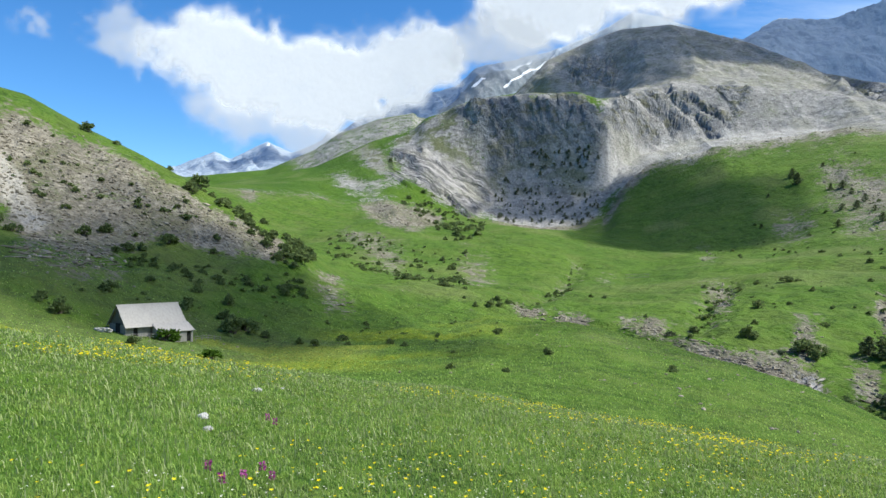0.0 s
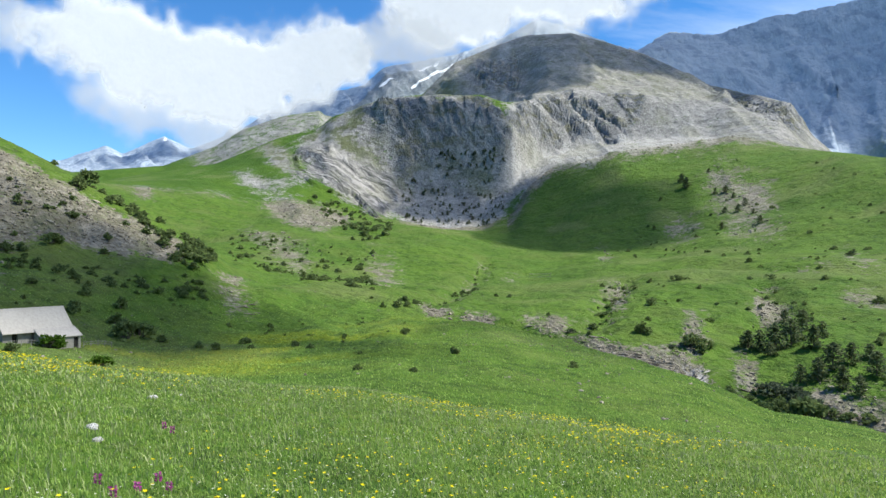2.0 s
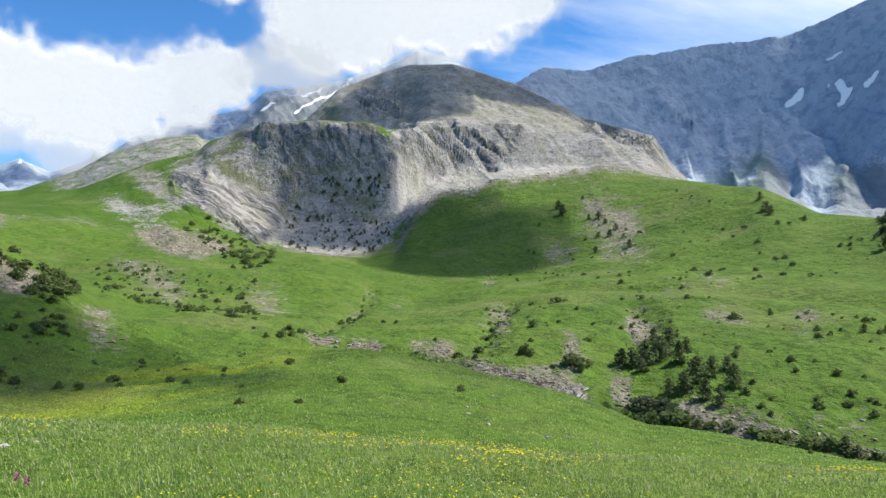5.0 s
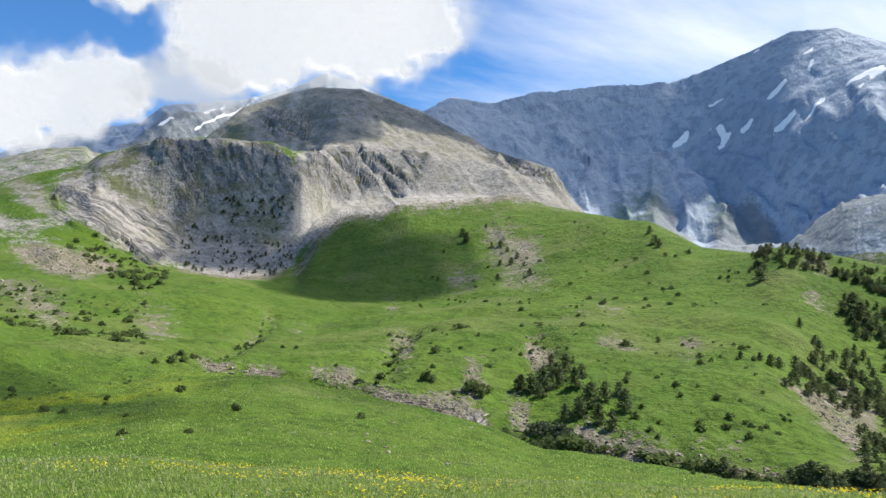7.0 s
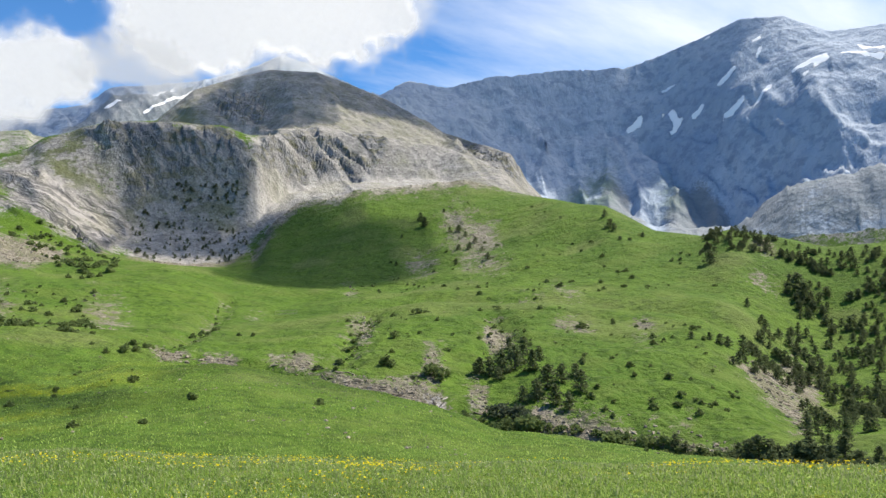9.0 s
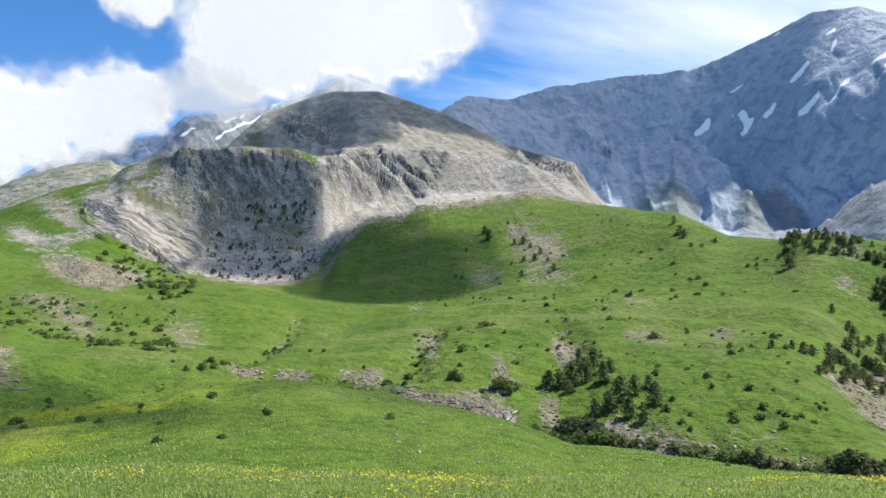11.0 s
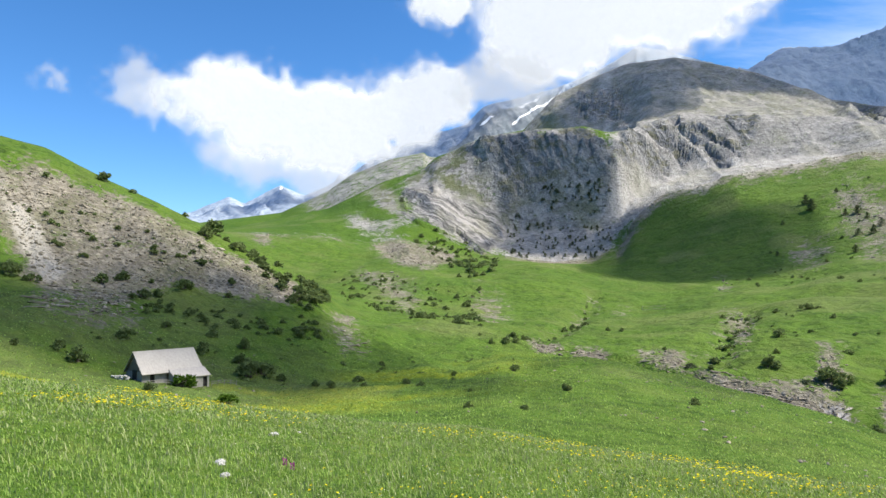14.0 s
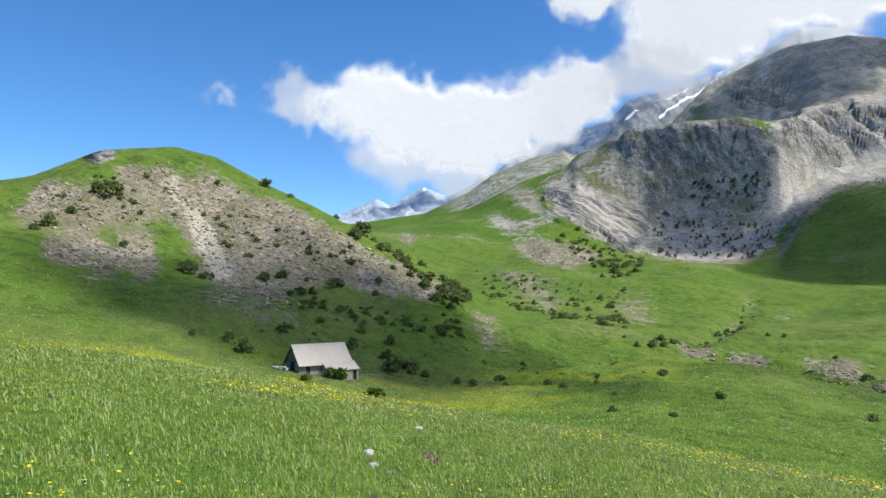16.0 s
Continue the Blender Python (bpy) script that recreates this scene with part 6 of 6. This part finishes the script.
def rubble(name, count, near, far, low, high, weight, label, shape=(1, 1, 0.7), dip=None):
    """Angular blocks strewn over the bare ground, as one mesh."""
    rng = np.random.RandomState(count)
    p = strew(rng, count, near, far, weight)
    bm = bmesh.new()
    bmesh.ops.create_icosphere(bm, subdivisions=1, radius=1)
    ball = np.array([v.co[:] for v in bm.verts])
    tris = np.array([[v.index for v in q.verts] for q in bm.faces])
    bm.free()
    k = len(ball)
    size = low + (high - low) * rng.rand(count) ** 4
    v = ball[None] * rng.uniform(0.55, 1.2, (count, k, 1)) * rng.uniform(0.6, 1.5, (count, 1, 3)) * np.array(shape) * size[:, None, None]
    a = rng.uniform(0, 6.283, count)[:, None]
    if dip is not None:
        # slabs along the beds of the rock, which dip to one side
        a = -np.arctan2(p[:, 0], p[:, 1])[:, None] + rng.normal(0, 0.15, (count, 1))
        s = dip + rng.normal(0, 0.12, (count, 1))
        v = np.stack([v[..., 0] * np.cos(s) + v[..., 2] * np.sin(s), v[..., 1], v[..., 2] * np.cos(s) - v[..., 0] * np.sin(s)], -1)
    v = np.stack([v[..., 0] * np.cos(a) - v[..., 1] * np.sin(a), v[..., 0] * np.sin(a) + v[..., 1] * np.cos(a), v[..., 2]], -1)
    v = v + p[:, None] + np.array([0, 0, 0.1]) * size[:, None, None]
    t = (tris[None] + k * np.arange(count)[:, None, None]).reshape(-1, 3)
    mesh = bpy.data.meshes.new(name)
    mesh.from_pydata(v.reshape(-1, 3).tolist(), [], t.tolist())
    mesh.materials.append(RUBBLE)
    tagged(new(name, mesh), label, "rocks", "", "stuff")


bare = np.clip(SCREE - 0.15, 0, 1) ** 1.5
rubble("rubble", 2600, 2.6, 4.99, 0.15, 0.9, bare, "angular limestone blocks along the stony stream banks")
rubble("rubble", 9000, 5.0, 6.0, 0.12, 0.8, bare, "angular limestone blocks on the rubble hill")
rubble("slabs", 900, 5.0, 6.0, 0.2, 0.9, bare, "tilted beige slabs along the beds of the rubble hill", (1.7, 0.8, 0.5), 0.45)
rubble("slabs", 1500, 2.6, 4.99, 0.2, 0.9, bare, "level grey ledges along the stony stream banks", (3.0, 0.7, 0.3), 0.06)
rubble("rubble", 1200, 6.2, 8.0, 0.4, 1.8, bare, "fallen blocks on the far scree")

rubble("field_stones", 4200, 2.2, 8.0, 0.06, 0.4, np.ones_like(bare) / np.maximum(DIST, 1) * step(rough(PX / 30, PY / 30, 3), 0.0, 0.5), "small pale stones lying on the pasture")

# ---- the near meadow: grass and flowers ----
turf = np.random.RandomState(41)


def near_ground(bearing, r):
    """Heights of the near meadow for many bearings and distances."""
    j = (bearing - VIEW_LOW) / STEP
    j0 = np.clip(j.astype(int), 0, 943)
    g = j - j0
    brow = DIST[COUNTS[0]]

    def col(jj):
        f = np.clip(r / brow[jj], 0, 1) ** (1 / 1.6) * COUNTS[0]
        i = np.minimum(f.astype(int), COUNTS[0] - 1)
        return HIGH[i, jj] * (1 - (f - i)) + HIGH[i + 1, jj] * (f - i)
    return col(j0) * (1 - g) + col(np.minimum(j0 + 1, 944)) * g


def scatter(n, near, far, power):
    """Places on the near meadow, thinning out with distance."""
    b = turf.uniform(-49.5, 67.5, n)
    q = turf.uniform(0, 1, n)
    r = (near ** power + q * (far ** power - near ** power)) ** (1 / power)
    return b, r


def spread(b, r):
    return np.stack([r * np.sin(np.radians(b)), r * np.cos(np.radians(b)), near_ground(b, r)], -1)


def tufts(name, n, near, far, power, low, high, width, material, label):
    """Bent tapering blades, one mesh."""
    b, r = scatter(n, near, far, power)
    brow = np.interp(b, BEARINGS[:945], DIST[COUNTS[0], :945])
    keep = r < brow * 0.999
    b, r = b[keep], r[keep]
    return blades(name, spread(b, r), r, low, high, width, material, label)


def blades(name, p, r, low, high, width, material, label):
    patchy = 0.85 + 0.35 * np.clip(rough(p[:, 0] / 1.3, p[:, 1] / 1.3, 4, 0.6), -0.8, 1)
    n = len(p)
    tall = (turf.uniform(low, high, n) * patchy)[:, None]
    a = turf.uniform(0, 6.283, n)
    side = np.stack([np.cos(a), np.sin(a), 0 * a], -1)
    bend = np.stack([-np.sin(a), np.cos(a), 0 * a], -1) * turf.uniform(-1.1, 1.1, (n, 1)) * tall + np.array([-0.12, -0.05, 0]) * tall
    wide = np.maximum(width, r * 0.0007)[:, None] * turf.uniform(0.7, 1.3, (n, 1))
    up = np.array([0, 0, 1.0])
    v = np.stack([p - side * wide - up * 0.02, p + side * wide - up * 0.02, p + side * wide * 0.8 + bend * 0.35 + up * tall * 0.6,
                  p - side * wide * 0.8 + bend * 0.35 + up * tall * 0.6, p + bend + up * tall], 1)
    k = np.arange(n)[:, None] * 5
    tris = np.concatenate([k + np.array([[0, 1, 2]]), k + np.array([[0, 2, 3]]), k + np.array([[3, 2, 4]])])
    mesh = bpy.data.meshes.new(name)
    mesh.vertices.add(5 * n)
    mesh.vertices.foreach_set("co", v.ravel())
    mesh.loops.add(tris.size)
    mesh.loops.foreach_set("vertex_index", tris.ravel())
    mesh.polygons.add(len(tris))
    mesh.polygons.foreach_set("loop_start", np.arange(0, tris.size, 3))
    mesh.update()
    mesh.materials.append(material)
    return tagged(new(name, mesh), label, "grass", "", "stuff")


tufts("grass", 280000, 2.6, 31, 0.55, 0.015, 0.068, 0.0036, BLADES, "lush green meadow grass with mixed blades")
tufts("meadow_herbs", 34000, 2.6, 31, 0.7, 0.02, 0.06, 0.009, HERBS, "low broad-leaved meadow herbs among the grass")
spots = strew(turf, 90000, 1.6, 4.6, 1 / np.maximum(DIST, 1) ** 1.7)
blades("meadow_grass", spots, np.hypot(spots[:, 0], spots[:, 1]), 0.08, 0.26, 0.004, BLADES, "tussocks of green grass over the hollow")
tufts("dry_grass", 36000, 3.0, 31, 1.1, 0.06, 0.15, 0.0018, STRAW, "pale dry seed stalks among the grass")


def blossoms(name, spots, size, tall, material, label):
    """Small five-petalled flowers on stems, as one mesh."""
    verts, faces = [], []
    for (x, y, z), s in zip(spots, turf.uniform(0.7, 1.3, len(spots))):
        h, k = tall * (0.6 + 0.8 * turf.rand()), len(verts)
        dx, dy = turf.uniform(-0.3, 0.3, 2)
        verts.append((x, y, z + h))
        for i in range(10):
            rr = size * s * (1.0 if i % 2 == 0 else 0.62)
            a = 0.628 * i
            cx, cy = rr * math.cos(a), rr * math.sin(a)
            verts.append((x + cx, y + cy, z + h + 0.35 * rr + dx * cx + dy * cy))
        faces += [(k, k + 1 + i, k + 1 + (i + 1) % 10) for i in range(10)]
    mesh = bpy.data.meshes.new(name)
    mesh.from_pydata(verts, [], faces)
    mesh.materials.append(material)
    return tagged(new(name, mesh), label, "flowers", "", "stuff")


def flower_field(n, near, far, power, patchy):
    b, r = scatter(n, near, far, power)
    brow = np.interp(b, BEARINGS[:945], DIST[COUNTS[0], :945])
    p = spread(b, r)
    keep = (r < brow) & (rough(p[:, 0] / 4, p[:, 1] / 4, 3) + turf.uniform(-0.5, 0.5, n) > patchy)
    return p[keep]


blossoms("yellow_flowers", flower_field(18000, 14, 30, 2.6, 0.55), 0.031, 0.15, PETALS, "yellow buttercups dotted over the meadow")
blossoms("yellow_flowers", flower_field(1900, 3.2, 14, 1.3, 0.2), 0.02, 0.12, PETALS, "yellow buttercups in the near grass")
blossoms("white_flowers", flower_field(7500, 3.2, 29, 1.3, 0.0), 0.012, 0.10, WHITE_PETALS, "tiny white flowers in the meadow grass")


def orchid(bearing, r, size):
    p = spread(np.array([bearing]), np.array([r]))[0]
    ob = thing("orchid", "purple orchid spike in the meadow grass", "flower", "orchids", Matrix.Translation(p.tolist()))
    part("stem", limb(bmesh.new(), (0, 0, -0.02), (0.01, 0, 0.17 * size), 0.004, 0.003, 5), BLADES, ob)
    rng = np.random.RandomState(int(bearing * 10) % 1000)
    cs = [(0.01 + 0.022 * math.cos(2.4 * i), 0.022 * math.sin(2.4 * i), (0.14 + 0.0035 * i) * size) for i in range(26)]
    leaf_mesh("spike", cs, [(math.cos(2.4 * i), math.sin(2.4 * i), 0.3) for i in range(26)], 0.034, 0.028, ORCHID, rng, ob)


orchid(-19.4, 6.7, 1.0)
orchid(-15.1, 6.9, 0.9)
orchid(-18.3, 6.2, 1.0)
orchid(-14.7, 10.2, 1.2)
orchid(-16.6, 6.6, 0.8)
orchid(-14.3, 6.6, 0.8)
orchid(-14.1, 10.0, 1.1)


def stone(bearing, r, size, seed):
    """A half-sunk pale boulder."""
    rng = random.Random(seed)
    p = spread(np.array([bearing]), np.array([r]))[0]
    bm = bmesh.new()
    bmesh.ops.create_icosphere(bm, subdivisions=3, radius=1)
    for v in bm.verts:
        v.co *= 1 + 0.28 * noise.noise(v.co * 1.3 + Vector((seed, 0, 0))) + 0.1 * noise.noise(v.co * 4)
        v.co.z = max(v.co.z, -0.4)
    mesh_turn = pose(float(p[0]), float(p[1]), float(p[2]) + 0.25 * size, rng.uniform(-15, 15), 0, rng.uniform(0, 360)) @ Matrix.Diagonal((size * 1.3, size, size * 0.75, 1))
    ob = part("boulder", bm, STONE)
    ob.matrix_basis = mesh_turn
    tagged(ob, "small white limestone boulder lying in the grass", "rock", "stones in the meadow")


stone(-15.4, 15.5, 0.07, 1)
stone(-19.8, 10.7, 0.08, 2)
stone(-19.4, 9.6, 0.06, 3)
stone(-13.5, 16.6, 0.04, 4)
stone(-15.7, 15.3, 0.07, 5)


# ---- the sheep pen on the terrace ----
def sheep_pen(b0, b1, u0, u1):
    """Hurdles of grey metal bars round a small yard."""
    spots = [height(b0, u0), height(b1, u0), height(b1, u1), height(b0, u1)]
    ob = thing("sheep_pen", "small grey sheep pen of metal hurdles on the terrace", "pen", "", Matrix.Translation(spots[0]))
    for a, c in zip(spots, spots[1:] + spots[:1]):
        n = max(2, round((c - a).length / 2.5))
        for i in range(n):
            p, q = a.lerp(c, i / n) - spots[0], a.lerp(c, (i + 1) / n) - spots[0]
            hurdle = part("hurdle", limb(bmesh.new(), p + Vector((0, 0, -0.4)), p + Vector((0, 0, 1.3)), 0.06, 0.05, 6), GREY_WOOD, ob)
            for h in (0.35, 0.7, 1.05):
                part("bar", limb(bmesh.new(), p + Vector((0, 0, h)), q + Vector((0, 0, h)), 0.05, 0.05, 5), GREY_WOOD, hurdle)


sheep_pen(15.54, 17.33, 6.287, 6.392)
